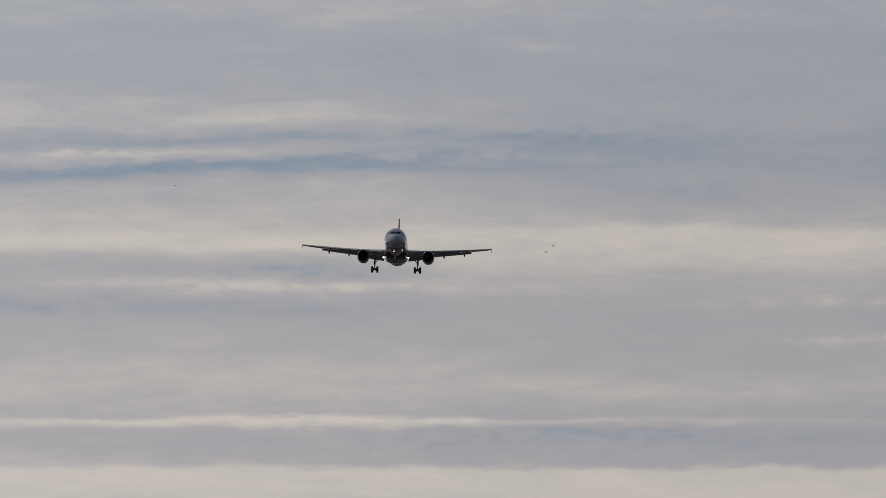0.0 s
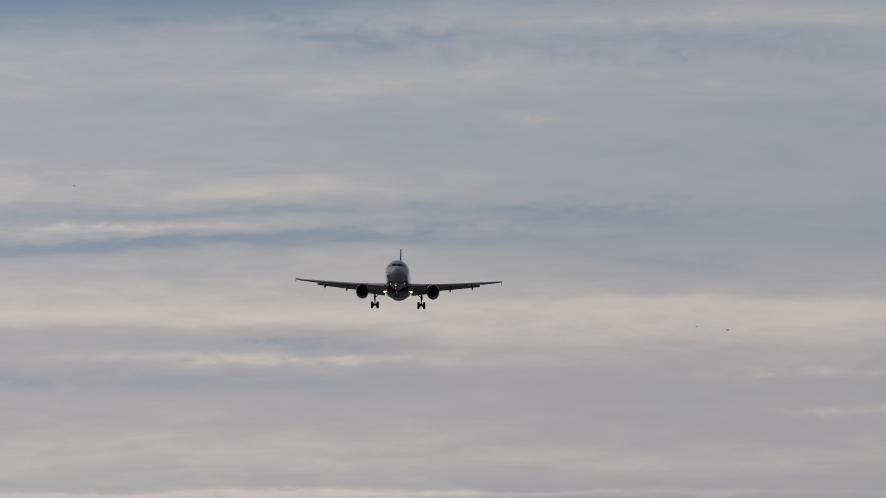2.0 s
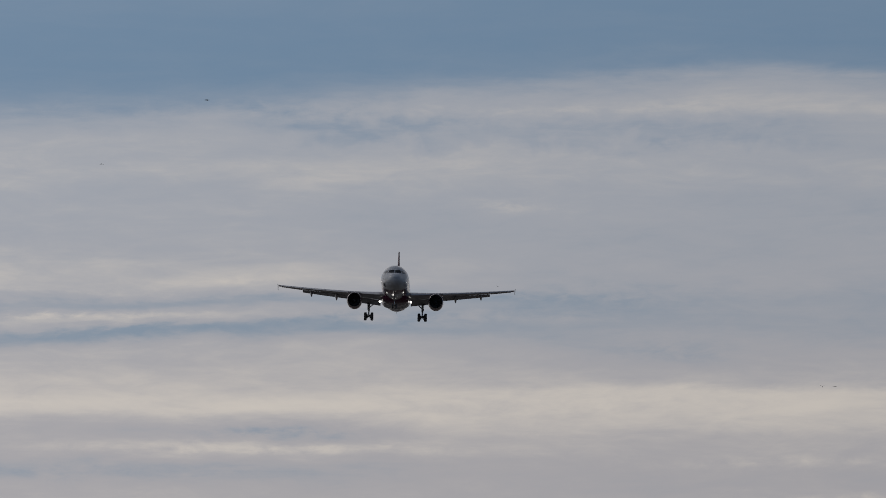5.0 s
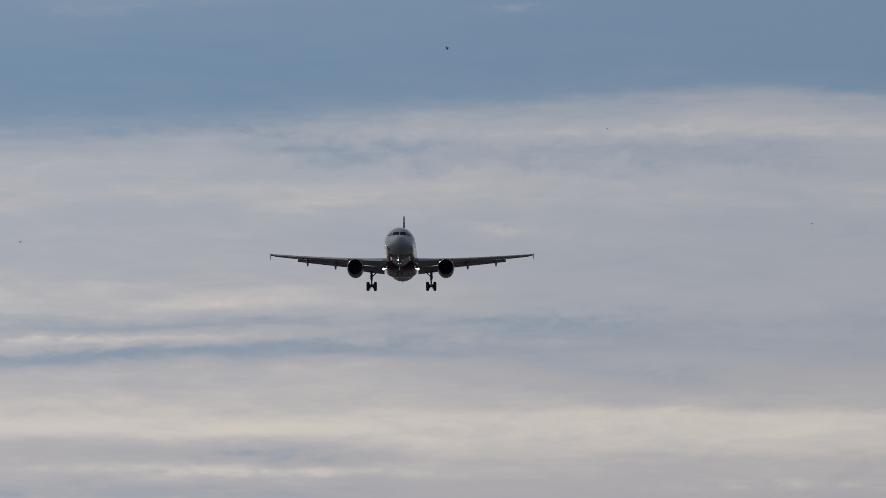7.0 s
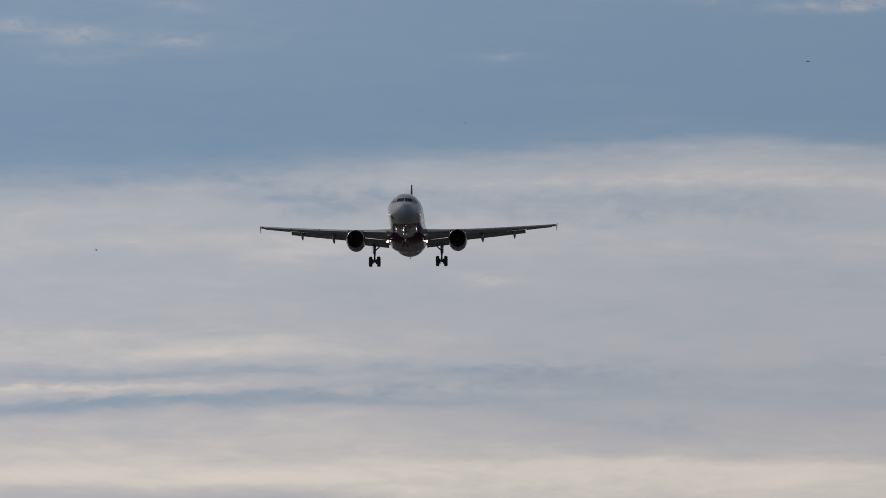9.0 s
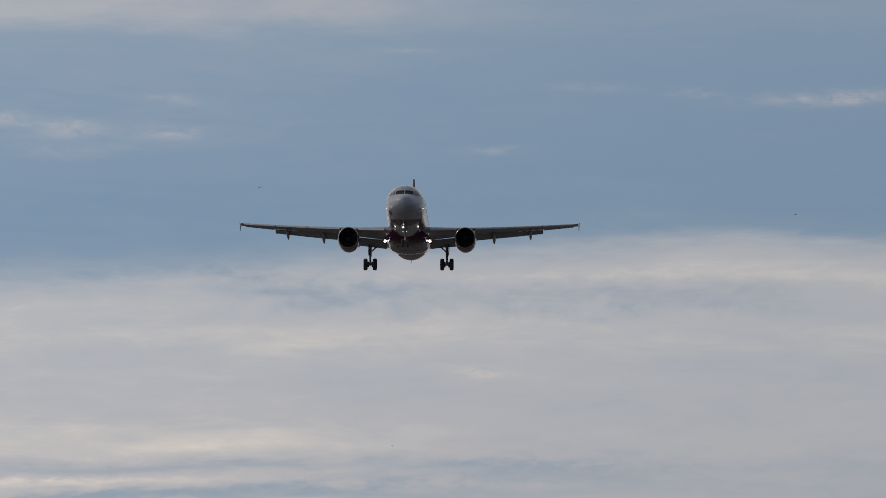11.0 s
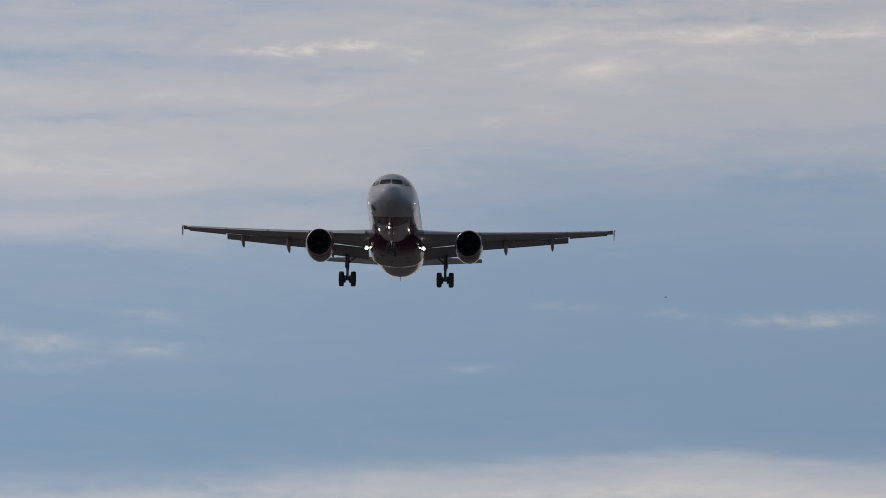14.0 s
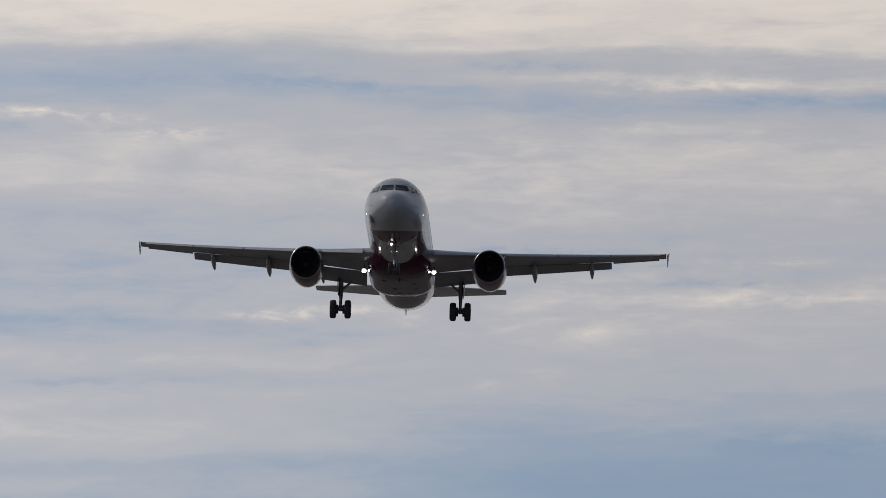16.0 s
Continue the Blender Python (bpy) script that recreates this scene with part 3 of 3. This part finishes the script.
def build_wing(plane, m):
    """One wing with its slats, flaps, aileron, track fairings and tip fence; m is -1 or 1."""
    def st(x, aft=0.0, up=0.0, chord=None, thick=None, droop=0.0):
        s = wing_at(x)
        return (m * x, NOSE + s[0] + aft, s[1] + up, s[2] if chord is None else chord, s[3] if thick is None else thick, droop)
    xs = [.9, 1.98, 3, 4.2, 5.3, 6.4, 8, 9.8, 11.5, 13.3, 15, 16.2, 16.75]
    bm = surface([st(x, droop=1.5 * (1 - x / 17)) for x in xs], .022, cut=.80)
    wing = part("wing", bm, WING, plane, "grey swept wing with flaps down", 30)
    for a, c in ((2.25, 4.85), (6.7, 9.9), (10.0, 13.2), (13.3, 16.4)):
        bm = surface([st(x, -.14 - .02 * wing_at(x)[2], -.10, .16 * wing_at(x)[2] + .18, .22, -18) for x in (a, (a + c) / 2, c)], .06)
        part("slat", bm, BARE, wing, "bare metal leading edge slat")
    def flap(x0, x1, chord, droop, aft, drop):
        sts = []
        for k in range(5):
            x = x0 + (x1 - x0) * k / 4
            s = wing_at(x)
            sts.append(st(x, s[2] * aft, drop - .012 * s[2], chord(x), .13, droop))
        part("flap", surface(sts, .03), FLAP, wing, "lowered grey flap")
    flap(2.15, 6.3, lambda x: 1.40 - .03 * x, 31, .785, -.13)
    flap(6.42, 13.3, lambda x: 1.44 - .050 * x, 22, .77, -.03)
    bm = surface([st(x, wing_at(x)[2] * .795, .005, wing_at(x)[2] * .22, .13, 4) for x in (13.4, 15, 16.3)], .02)
    part("aileron", bm, WING, wing)
    for x in (5.0, 8.45, 12.05):
        s = wing_at(x)
        bm, loops = bmesh.new(), []
        size = 1.0 if x < 12 else .88
        for k in range(15):
            f = k / 14
            r = max(.012, math.sin(math.pi * (f * .94) ** .8) ** .6)
            y = s[0] + s[2] * .42 + f * (s[2] * .60 + 1.45)
            z = s[1] - .16 - s[2] * .035 - .10 * math.sin(math.pi * f) - max(0, f - .40) ** 1.2 * 0.68 * size
            loops.append([(m * (x + .175 * size * r * math.cos(a)), NOSE + y, z + .26 * size * r * math.sin(a)) for a in [2 * math.pi * i / 18 for i in range(18)]])
        part("flap_track_fairing", rings(bm, loops), WING, wing, "grey canoe-shaped flap track fairing", 60)
    s = wing_at(16.75)
    tip, y = m * 16.82, NOSE + s[0]
    part("tip_fence", slab([(tip, y + .1, s[1]), (tip + m * .10, y + 1.15, s[1] + .36), (tip + m * .10, y + 1.55, s[1] + .36), (tip, y + 1.7, s[1] + .05),
                            (tip + m * .02, y + 1.62, s[1] - .46), (tip + m * .02, y + 1.25, s[1] - .46)], .05, bevel=.012), WING, wing, "pointed wingtip fence")
    part("navigation_light", turned([(-.16, .01), (-.1, .05), (0, .07), (.1, .05)], (m * 16.7, y + .05, s[1] + .02), "Y", 14, cap=True), CHROME, wing)
    return wing


def build_engine(plane, m):
    x, z, y0 = m * 5.75, -2.23, NOSE + 10.4
    at = (x, y0, z)
    cowl = [(.12, 1.005), (.35, 1.045), (.8, 1.075), (1.3, 1.085), (1.9, 1.07), (2.5, 1.02), (3.05, .94), (3.05, .90), (2.4, .92)]
    nacelle = part("nacelle", turned(cowl, at, n=56), RED, plane, "dark maroon engine nacelle")
    lip = [(.75, .835), (.5, .83), (.28, .845), (.12, .875), (.03, .915), (0, .945), (.02, .975), (.12, 1.006)]
    part("intake_lip", turned(lip, at, n=56), LIP, nacelle, "bare metal intake lip")
    for ob in [nacelle, *nacelle.children]:
        for w in ob.data.vertices:
            w.co.z = z + (w.co.z - z) * (1.04 if w.co.z > z else 1.085)
    part("intake_duct", turned([(.75, .835), (1.2, .86), (1.45, .86)], at, n=48), DUCT, nacelle)
    part("spinner", turned([(.72, .01), (.78, .09), (.95, .19), (1.15, .26), (1.25, .27)], at, n=28, cap=True), FAN, nacelle)
    blade, bm = [], bmesh.new()
    for rad, tw, c in ((.25, 25, .15), (.5, 42, .19), (.70, 52, .22), (.845, 58, .24)):
        k, q = math.cos(radians(tw)) * c, math.sin(radians(tw)) * c
        blade.append([(dx + e, 1.25 + dy, rad) for dx, dy, e in ((-q / 2, -k / 2, 0), (q / 2, k / 2, 0), (q / 2, k / 2, .012), (-q / 2, -k / 2, .012))])
    first = part("fan_blade", rings(bm, blade), FAN, nacelle)
    for i in range(26):
        ob = first if i == 0 else new("fan_blade", first.data)
        ob.parent = nacelle
        ob.matrix_basis = Matrix.Translation(at) @ Matrix.Rotation(2 * math.pi * i / 26, 4, "Y")
    part("fan_back", turned([(1.42, .02), (1.42, .86), (1.46, .86), (1.46, .02)], at, n=32, cap=True), FAN, nacelle)
    part("core_cowl", turned([(2.4, .70), (3.05, .66), (3.8, .52), (4.25, .42), (4.25, .38), (3.9, .36)], at, n=40), STRUT, nacelle)
    part("exhaust_plug", turned([(3.9, .30), (4.3, .24), (4.75, .06), (4.8, .01)], at, n=28, cap=True), DARK, nacelle)
    bm = bmesh.new()
    rings(bm, [[(x + w * i, y0 + y, zz) for i, y in ((0, ya), (1, ya + .35), (1, yb - .5), (0, yb), (-1, yb - .5), (-1, ya + .35))]
               for zz, ya, yb, w in ((z + .85, 1.0, 4.6, .16), (z + 1.12, 1.4, 5.2, .18), (z + 1.45, 2.6, 6.4, .16))])
    part("pylon", bm, WING, nacelle, "grey engine pylon")
    for k in (1, -1):
        part("strake", slab([(x + k * .80, y0 + .9, z + .74), (x + k * .97, y0 + 1.25, z + .98), (x + k * .97, y0 + 1.6, z + .98), (x + k * .80, y0 + 1.75, z + .74)], .03), RED, nacelle)
    return nacelle


def wheel(name, parent, x, y, z, radius, width):
    """A wheel with a tyre of rounded shoulders and a dished rim."""
    h, hub = width / 2, radius * .55
    tyre = turned([(-h * .78, hub), (-h * .95, radius * .78), (-h * .82, radius * .94), (-h * .45, radius), (h * .45, radius), (h * .82, radius * .94),
                   (h * .95, radius * .78), (h * .78, hub), (-h * .78, hub)], (x, y, z), "X", 36)
    w = part(name, tyre, RUBBER, parent, "black rubber tyre on an alloy rim")
    rim = turned([(-h * .55, .02), (-h * .5, hub * .5), (-h * .72, hub * .85), (-h * .80, hub * 1.02), (h * .80, hub * 1.02), (h * .72, hub * .85), (h * .5, hub * .5), (h * .55, .02)],
                 (x, y, z), "X", 28, cap=True)
    part("rim", rim, RIM, w)
    return w


def build_main_gear(plane, m):
    x, y, z = m * 3.8, .7, -3.69
    bm = tube((x, y - .05, -1.15), (x, y, -2.85), .155, .135)
    leg = part("main_gear_leg", bm, STRUT, plane, "grey main landing gear leg")
    part("piston", tube((x, y, -2.8), (x, y, z + .05), .10), DULL, leg)
    bm = tube((x - .60, y, z), (x + .60, y, z), .085)
    tube((x, y, z - .12), (x, y, z + .22), .12, bm=bm)
    part("axle", bm, STRUT, leg)
    for k in (1, -1):
        wheel("main_wheel", leg, x + k * .465, y, z, .585, .42)
        part("brake", turned([(-.1, .2), (-.1, .29), (.1, .29), (.1, .2)], (x + k * .235, y, z), "X", 24, cap=True), DARK, leg)
    bm = tube((x - m * .05, y, -2.45), (x - m * 1.25, y - .05, -1.35), .07)
    tube((x - m * .62, y - .02, -1.92), (x - m * .3, y - .05, -1.3), .035, bm=bm)
    part("side_brace", bm, STRUT, leg)
    bm = slab([(x - .12, y + .13, -2.85), (x + .12, y + .13, -2.85), (x + .05, y + .42, -3.2), (x - .05, y + .42, -3.2)], .07)
    slab([(x - .05, y + .42, -3.2), (x + .05, y + .42, -3.2), (x + .13, y + .12, -3.58), (x - .13, y + .12, -3.58)], .07, bm=bm)
    part("torque_link", bm, STRUT, leg)
    bm = slab([(x + m * .24, y - .42, -1.25), (x + m * .24, y + .42, -1.25), (x + m * .17, y + .36, -2.75), (x + m * .17, y - .36, -2.75)], .05, bevel=.012)
    part("gear_door", bm, WING, leg)
    bm = tube((x + m * .1, y - .14, -1.4), (x + m * .06, y - .13, -3.5), .022, n=8)
    tube((x - m * .1, y - .13, -1.6), (x - m * .05, y - .11, -3.4), .016, n=8, bm=bm)
    part("brake_hose", bm, RUBBER, leg)
    return leg


def build_nose_gear(plane):
    y, z = NOSE + 5.07, -3.72
    leg = part("nose_gear_leg", tube((0, y + .12, -1.95), (0, y + .02, -3.1), .10, .085), STRUT, plane, "grey nose landing gear leg")
    part("piston", tube((0, y + .02, -3.05), (0, y, z + .03), .055), CHROME, leg)
    part("axle", tube((-.36, y, z), (.36, y, z), .05), STRUT, leg)
    for k in (1, -1):
        wheel("nose_wheel", leg, k * .25, y, z, .38, .22)
        bm = slab([(k * .32, y - .95, -2.02), (k * .32, y + .75, -2.05), (k * .50, y + .70, -2.52), (k * .50, y - .85, -2.48)], .035, bevel=.01)
        part("gear_door", bm, WING, leg)
    part("drag_brace", tube((0, y + .02, -2.75), (0, y + 1.35, -2.05), .05), STRUT, leg)
    bar = part("lamp_bracket", tube((-.30, y - .12, -2.32), (.30, y - .12, -2.32), .03, n=8), STRUT, leg)
    for lx, lz, r, mat in ((-.20, -2.18, .085, LAMP_SMALL), (.16, -2.62, .022, GLINT), (-.2, -2.62, .022, GLINT)):
        part("taxi_light", turned([(-.07, .01), (-.065, r * .8), (-.05, r), (-.03, r)], (lx, y - .16, lz), "Y", 20, cap=True), mat, leg, "lit taxi lamp")
    return leg


def build_tail(plane):
    for m in (1, -1):
        bm = surface([(m * .5, NOSE + 31.0, .80, 3.9, .10, 0), (m * 1.1, NOSE + 31.4, .86, 3.55, .10, 0), (m * 6.22, NOSE + 34.75, 1.40, 1.4, .09, 0)], 0, cut=.72)
        st = part("horizontal_stabiliser", bm, TAIL, plane, "white horizontal stabiliser")
        bm = surface([(m * 1.15, NOSE + 31.43 + 2.56, .865, .98, .10, 0), (m * 6.2, NOSE + 34.74 + 1.015, 1.395, .39, .09, 0)], 0)
        part("elevator", bm, TAIL, st)
    bm = surface([(1.6, NOSE + 28.6, 0, 7.1, .07, 0), (2.3, NOSE + 29.6, 0, 5.9, .09, 0), (7.85, NOSE + 34.1, 0, 1.95, .10, 0)], 0, cut=.72, upright=True)
    fin = part("fin", bm, FIN, plane, "maroon tail fin")
    bm = surface([(2.35, NOSE + 29.63 + 4.22, 0, 1.62, .09, 0), (7.8, NOSE + 34.06 + 1.42, 0, .54, .10, 0)], 0, upright=True)
    part("rudder", bm, FIN, fin)


def build_airliner():
    plane = new("airliner")
    build_fuselage(plane)
    build_belly(plane)
    build_nose_gear(plane)
    build_tail(plane)
    for m in (1, -1):
        wing = build_wing(plane, m)
        build_engine(plane, m)
        build_main_gear(plane, m)
        bm = tube((m * 2.2, -3.0, -1.6), (m * 2.2, -3.05, -1.95), .05)
        turned([(-.16, .150), (-.50, .158), (-.50, .172), (.02, .17), (.14, .08)], (m * 2.2, -3.05, -2.05), "Y", 24, bm, True)
        housing = part("landing_light", bm, DARK, wing, "extended landing lamp under the wing root")
        part("lens", turned([(-.21, .01), (-.205, .10), (-.19, .14), (-.15, .15)], (m * 2.2, -3.05, -2.05), "Y", 24, cap=True), LAMP, housing, "glaring lit lens")
        bm = tube((m * 1.86, -2.90, -1.93), (m * 1.91, -3.20, -1.97), .09, .085)
        turnoff = part("turnoff_light", bm, DARK, wing, "small lamp in the wing root")
        part("lens", turned([(-.05, .01), (-.04, .05), (-.02, .07), (0, .075)], (m * 1.91, -3.20, -1.97), "Y", 18, cap=True), LAMP_SMALL, turnoff, "lit lens")
    return tagged(plane, "white and maroon twin-engine airliner flying with landing gear and flaps down", "airplane")


airliner = build_airliner()


# ---- birds crossing between camera and airliner ----
def build_bird():
    """A swallow-sized bird: beak towards -y, pointed wings that hinge at the body."""
    bird = new("bird")
    body = [(-.095, .004), (-.085, .012), (-.07, .019), (-.05, .022), (-.03, .028), (0, .033), (.04, .028), (.07, .016), (.09, .006)]
    part("body", turned([(y * .62, r * .62) for y, r in body], n=14, cap=True), FEATHER, bird)
    part("tail", slab([(-.009, .05, 0), (.009, .05, 0), (.025, .122, 0), (0, .097, 0), (-.025, .122, 0)], .003), FEATHER, bird)
    for m in (1, -1):
        outline = [(0, -.035), (.07, -.05), (.12, -.035), (.17, .01), (.20, .06), (.15, .035), (.09, .02), (0, .035)]
        part("wing", slab([(m * x * .62, y * .62, 0) for x, y in outline], .005), FEATHER, bird).location = (m * .013, -.007, .009)
    return tagged(bird, "small dark bird in flight with pointed wings", "bird", "birds in flight")


first_bird = build_bird()
birds = [first_bird] + [copy_thing(first_bird, Matrix()) for _ in range(4)]
# one bird is scaled down to look farther away
birds[3].scale = (0.6, 0.6, 0.6)


def motions():
    walk(airliner, [(t, pose(x, y, z, a, b, c)) for t, x, y, z, a, b, c in [
        (0, -8.22, 1648.46, 157.53, -2.53, 1.50, -0.68),
        (0.5, -7.65, 1615.21, 155.83, -2.55, 1.42, -0.71),
        (1, -7.50, 1581.94, 154.30, -2.42, 1.36, -0.71),
        (1.5, -7.01, 1548.66, 152.81, -2.29, 1.35, -0.73),
        (2, -6.70, 1515.36, 151.40, -2.07, 1.18, -0.66),
        (2.5, -5.86, 1482.06, 150.01, -1.95, 0.40, -0.71),
        (3, -5.32, 1448.75, 148.73, -1.73, -0.14, -0.74),
        (3.5, -4.92, 1415.43, 147.45, -1.63, -0.74, -0.73),
        (4, -4.28, 1382.12, 146.09, -1.54, -0.21, -0.70),
        (4.5, -3.78, 1348.82, 144.64, -1.37, 0.72, -0.67),
        (5, -3.48, 1315.52, 143.16, -1.25, 1.71, -0.61),
        (7.5, -0.56, 1149.09, 134.35, -2.11, 0.14, -1.09),
        (8, 0.13, 1115.77, 132.79, -2.23, 0.08, -1.28),
        (8.5, 0.70, 1082.44, 131.35, -2.25, -0.21, -1.41),
        (11, 1.89, 915.80, 123.05, -2.36, 0.48, -1.66),
        (11.5, 1.93, 882.46, 121.30, -2.68, 0.78, -1.50),
        (12, 2.08, 849.13, 119.42, -2.92, 1.07, -1.43),
        (12.5, 2.06, 815.77, 117.75, -2.94, 1.54, -1.45),
        (13, 2.14, 782.37, 116.21, -2.90, 1.36, -1.62),
        (13.5, 2.31, 748.96, 114.68, -2.77, 0.88, -1.91),
        (14, 2.31, 715.53, 113.21, -2.67, 0.61, -1.96),
        (14.5, 2.41, 682.05, 111.90, -2.50, 0.55, -2.20),
        (15, 2.41, 648.54, 110.58, -2.13, 0.75, -2.19),
        (15.5, 2.39, 615.02, 109.19, -1.96, 0.99, -2.29),
        (16, 2.38, 581.44, 107.95, -1.88, 1.35, -2.16),
]])
    flights = [
        [(0, -13.78, 477.36, 50.09, -27), (0.2, -15.01, 477.23, 50.92, -40), (0.4, -16.18, 477.16, 51.24, -44), (0.7, -17.91, 477.06, 51.65, -44),
         (1, -19.10, 476.95, 52.21, -32), (1.5, -19.49, 476.82, 53.28, 22), (2.2, -18.15, 476.79, 54.09, 54), (3, -14.15, 476.78, 55.34, 53),
         (3.2, -13.21, 476.77, 55.67, 23), (3.5, -13.17, 476.70, 56.29, -11), (3.8, -13.61, 476.62, 56.93, -42), (4.7, -15.82, 476.35, 58.66, -43),
         (5, -16.38, 476.22, 59.54, -22), (5.2, -16.74, 476.17, 59.84, -46), (6.3, -19.57, 476.32, 57.69, -47), (7.5, -20.16, 476.48, 56.14, -4),
         (8, -19.72, 476.55, 55.61, 30), (8.4, -18.71, 476.53, 56.21, 37), (8.7, -17.66, 476.45, 57.20, 62), (9.8, -8.10, 475.87, 64.04, 63),
         (10.8, -5.69, 475.49, 67.09, 30), (11, -6.67, 475.52, 66.78, -37), (11.2, -7.72, 475.49, 66.91, -43), (11.5, -9.37, 475.49, 66.65, -57),
         (12.1, -14.17, 475.47, 65.93, -59), (12.5, -17.60, 475.35, 65.99, -61), (13.2, -23.57, 474.97, 66.86, -64), (14.5, -32.82, 473.84, 71.00, -66),
         (16, -44.82, 471.38, 80.41, -63)],
        [(0, 5.92, 497.73, 48.89, 38), (0.2, 8.05, 497.75, 48.40, 51), (0.4, 10.15, 497.80, 47.41, 47), (0.7, 11.43, 497.89, 46.15, 12),
         (1, 10.61, 497.94, 45.80, 41), (1.5, 13.94, 497.76, 46.82, 45), (2.3, 13.67, 497.54, 49.27, 16), (3.2, 14.56, 497.34, 51.08, 39),
         (3.5, 15.94, 497.29, 51.23, 44), (3.8, 17.52, 497.21, 51.50, 53), (4.7, 20.98, 497.15, 50.70, 52), (5, 22.17, 497.18, 49.87, 29),
         (5.2, 22.39, 497.26, 48.89, 52), (6.2, 26.78, 497.11, 48.26, 63), (7.5, 35.62, 495.68, 56.76, 53), (9.5, 31.79, 494.54, 68.19, -22),
         (10.8, 23.03, 494.96, 68.67, -61), (11, 21.74, 495.12, 67.92, -43), (11.2, 20.20, 495.23, 67.61, -49), (11.5, 17.78, 495.36, 67.28, -56),
         (12.1, 13.87, 495.26, 68.97, -57), (12.5, 11.14, 495.29, 69.23, -5), (13.5, 13.70, 494.82, 72.19, 58), (14.5, 18.26, 493.76, 78.30, 57),
         (15, 20.51, 493.32, 80.52, 57), (15.5, 25.14, 492.81, 82.38, 61), (16, 30.19, 492.23, 84.14, 53)],
        [(0, 5.58, 502.75, 49.03, 37), (0.2, 7.58, 502.76, 48.56, 51), (0.4, 9.89, 502.82, 47.57, 50), (0.7, 11.63, 502.89, 46.35, 24),
         (1, 10.93, 502.94, 45.96, 41), (1.5, 14.08, 502.78, 46.82, 53), (2.3, 15.79, 502.46, 49.74, 50), (3.2, 18.16, 502.18, 51.80, 47),
         (3.5, 19.31, 502.09, 52.32, 38), (3.8, 20.32, 502.00, 52.78, 42), (4.7, 21.96, 502.07, 51.40, 29), (5, 21.72, 502.18, 50.35, -4),
         (5.2, 21.82, 502.22, 49.94, 25), (6.3, 22.84, 501.54, 56.12, -20), (7.5, 21.00, 500.90, 62.41, 54), (8.2, 28.27, 500.32, 64.23, 65),
         (10, 36.79, 499.40, 67.03, 59), (12.5, 32.51, 498.50, 73.75, -16), (13.1, 25.40, 498.46, 76.60, -60), (13.5, 19.20, 498.44, 78.50, -20),
         (14, 28.60, 498.30, 79.50, 50), (14.5, 28.15, 497.98, 80.73, 16),
         (15.2, 31.08, 497.22, 84.38, 61), (16, 38.41, 496.08, 88.03, 58)],
        [(0, 35.15, 516.22, 53.46, -55), (3, 29.60, 516.29, 56.16, -66), (4, 11.94, 517.02, 56.45, -66), (4.7, 6.69, 516.98, 57.27, -62),
         (5.2, 3.54, 516.95, 57.81, 13), (6.3, 8.74, 516.21, 63.76, 59), (7.5, 11.28, 515.52, 68.89, 23), (8, 9.73, 515.45, 69.63, -52),
         (8.7, 6.02, 515.21, 71.88, -62), (9.8, -1.23, 516.49, 62.02, -59), (10.8, -2.08, 516.88, 58.57, 16), (11, 0.14, 516.96, 57.85, 50),
         (11.2, 2.09, 516.98, 57.60, 52), (11.5, 4.78, 516.97, 57.54, 60), (12.2, 11.00, 516.84, 57.87, 66), (12.6, 12.60, 516.60, 63.90, 20),
         (13, 12.97, 516.50, 69.20, -10), (13.5, 14.39, 516.60, 66.10, 40), (14.2, 17.60, 516.60, 61.20, 60), (16, 31.16, 515.44, 58.46, 66)],
        [(0, -36.66, 353.99, 55.97, 61), (3, -27.36, 354.93, 55.33, 65), (4.2, -18.87, 355.90, 52.47, 64), (4.7, -12.19, 356.59, 49.59, 62),
         (5, -8.19, 356.98, 47.52, 56), (5.2, -6.12, 357.23, 45.84, 58), (6.2, -0.93, 357.02, 47.91, 61), (7.5, 3.94, 356.60, 50.92, 60),
         (8, 7.82, 356.54, 50.91, 58), (8.4, 10.95, 356.45, 50.93, 54), (8.7, 13.18, 356.32, 51.32, 62), (9.6, 21.82, 355.81, 51.91, 66),
         (11, 32.93, 354.77, 53.24, 68), (16, 55.58, 351.37, 56.95, 66)],
    ]
    for i, (bird, rows) in enumerate(zip(birds, flights)):
        walk(bird, [(t, pose(x, y, z, 0, 0, turn)) for t, x, y, z, turn in rows])
        for wing in [o for o in bird.children if o.name.startswith("wing")]:
            m = 1 if wing.location.x > 0 else -1
            beats = [(k / 10, 12 + 38 * math.sin(2.1 * k + 1.3 * i)) for k in range(161)]
            walk(wing, [(t, pose(m * .013, -.007, .009, 0, -m * lift, 0)) for t, lift in beats])


motions()
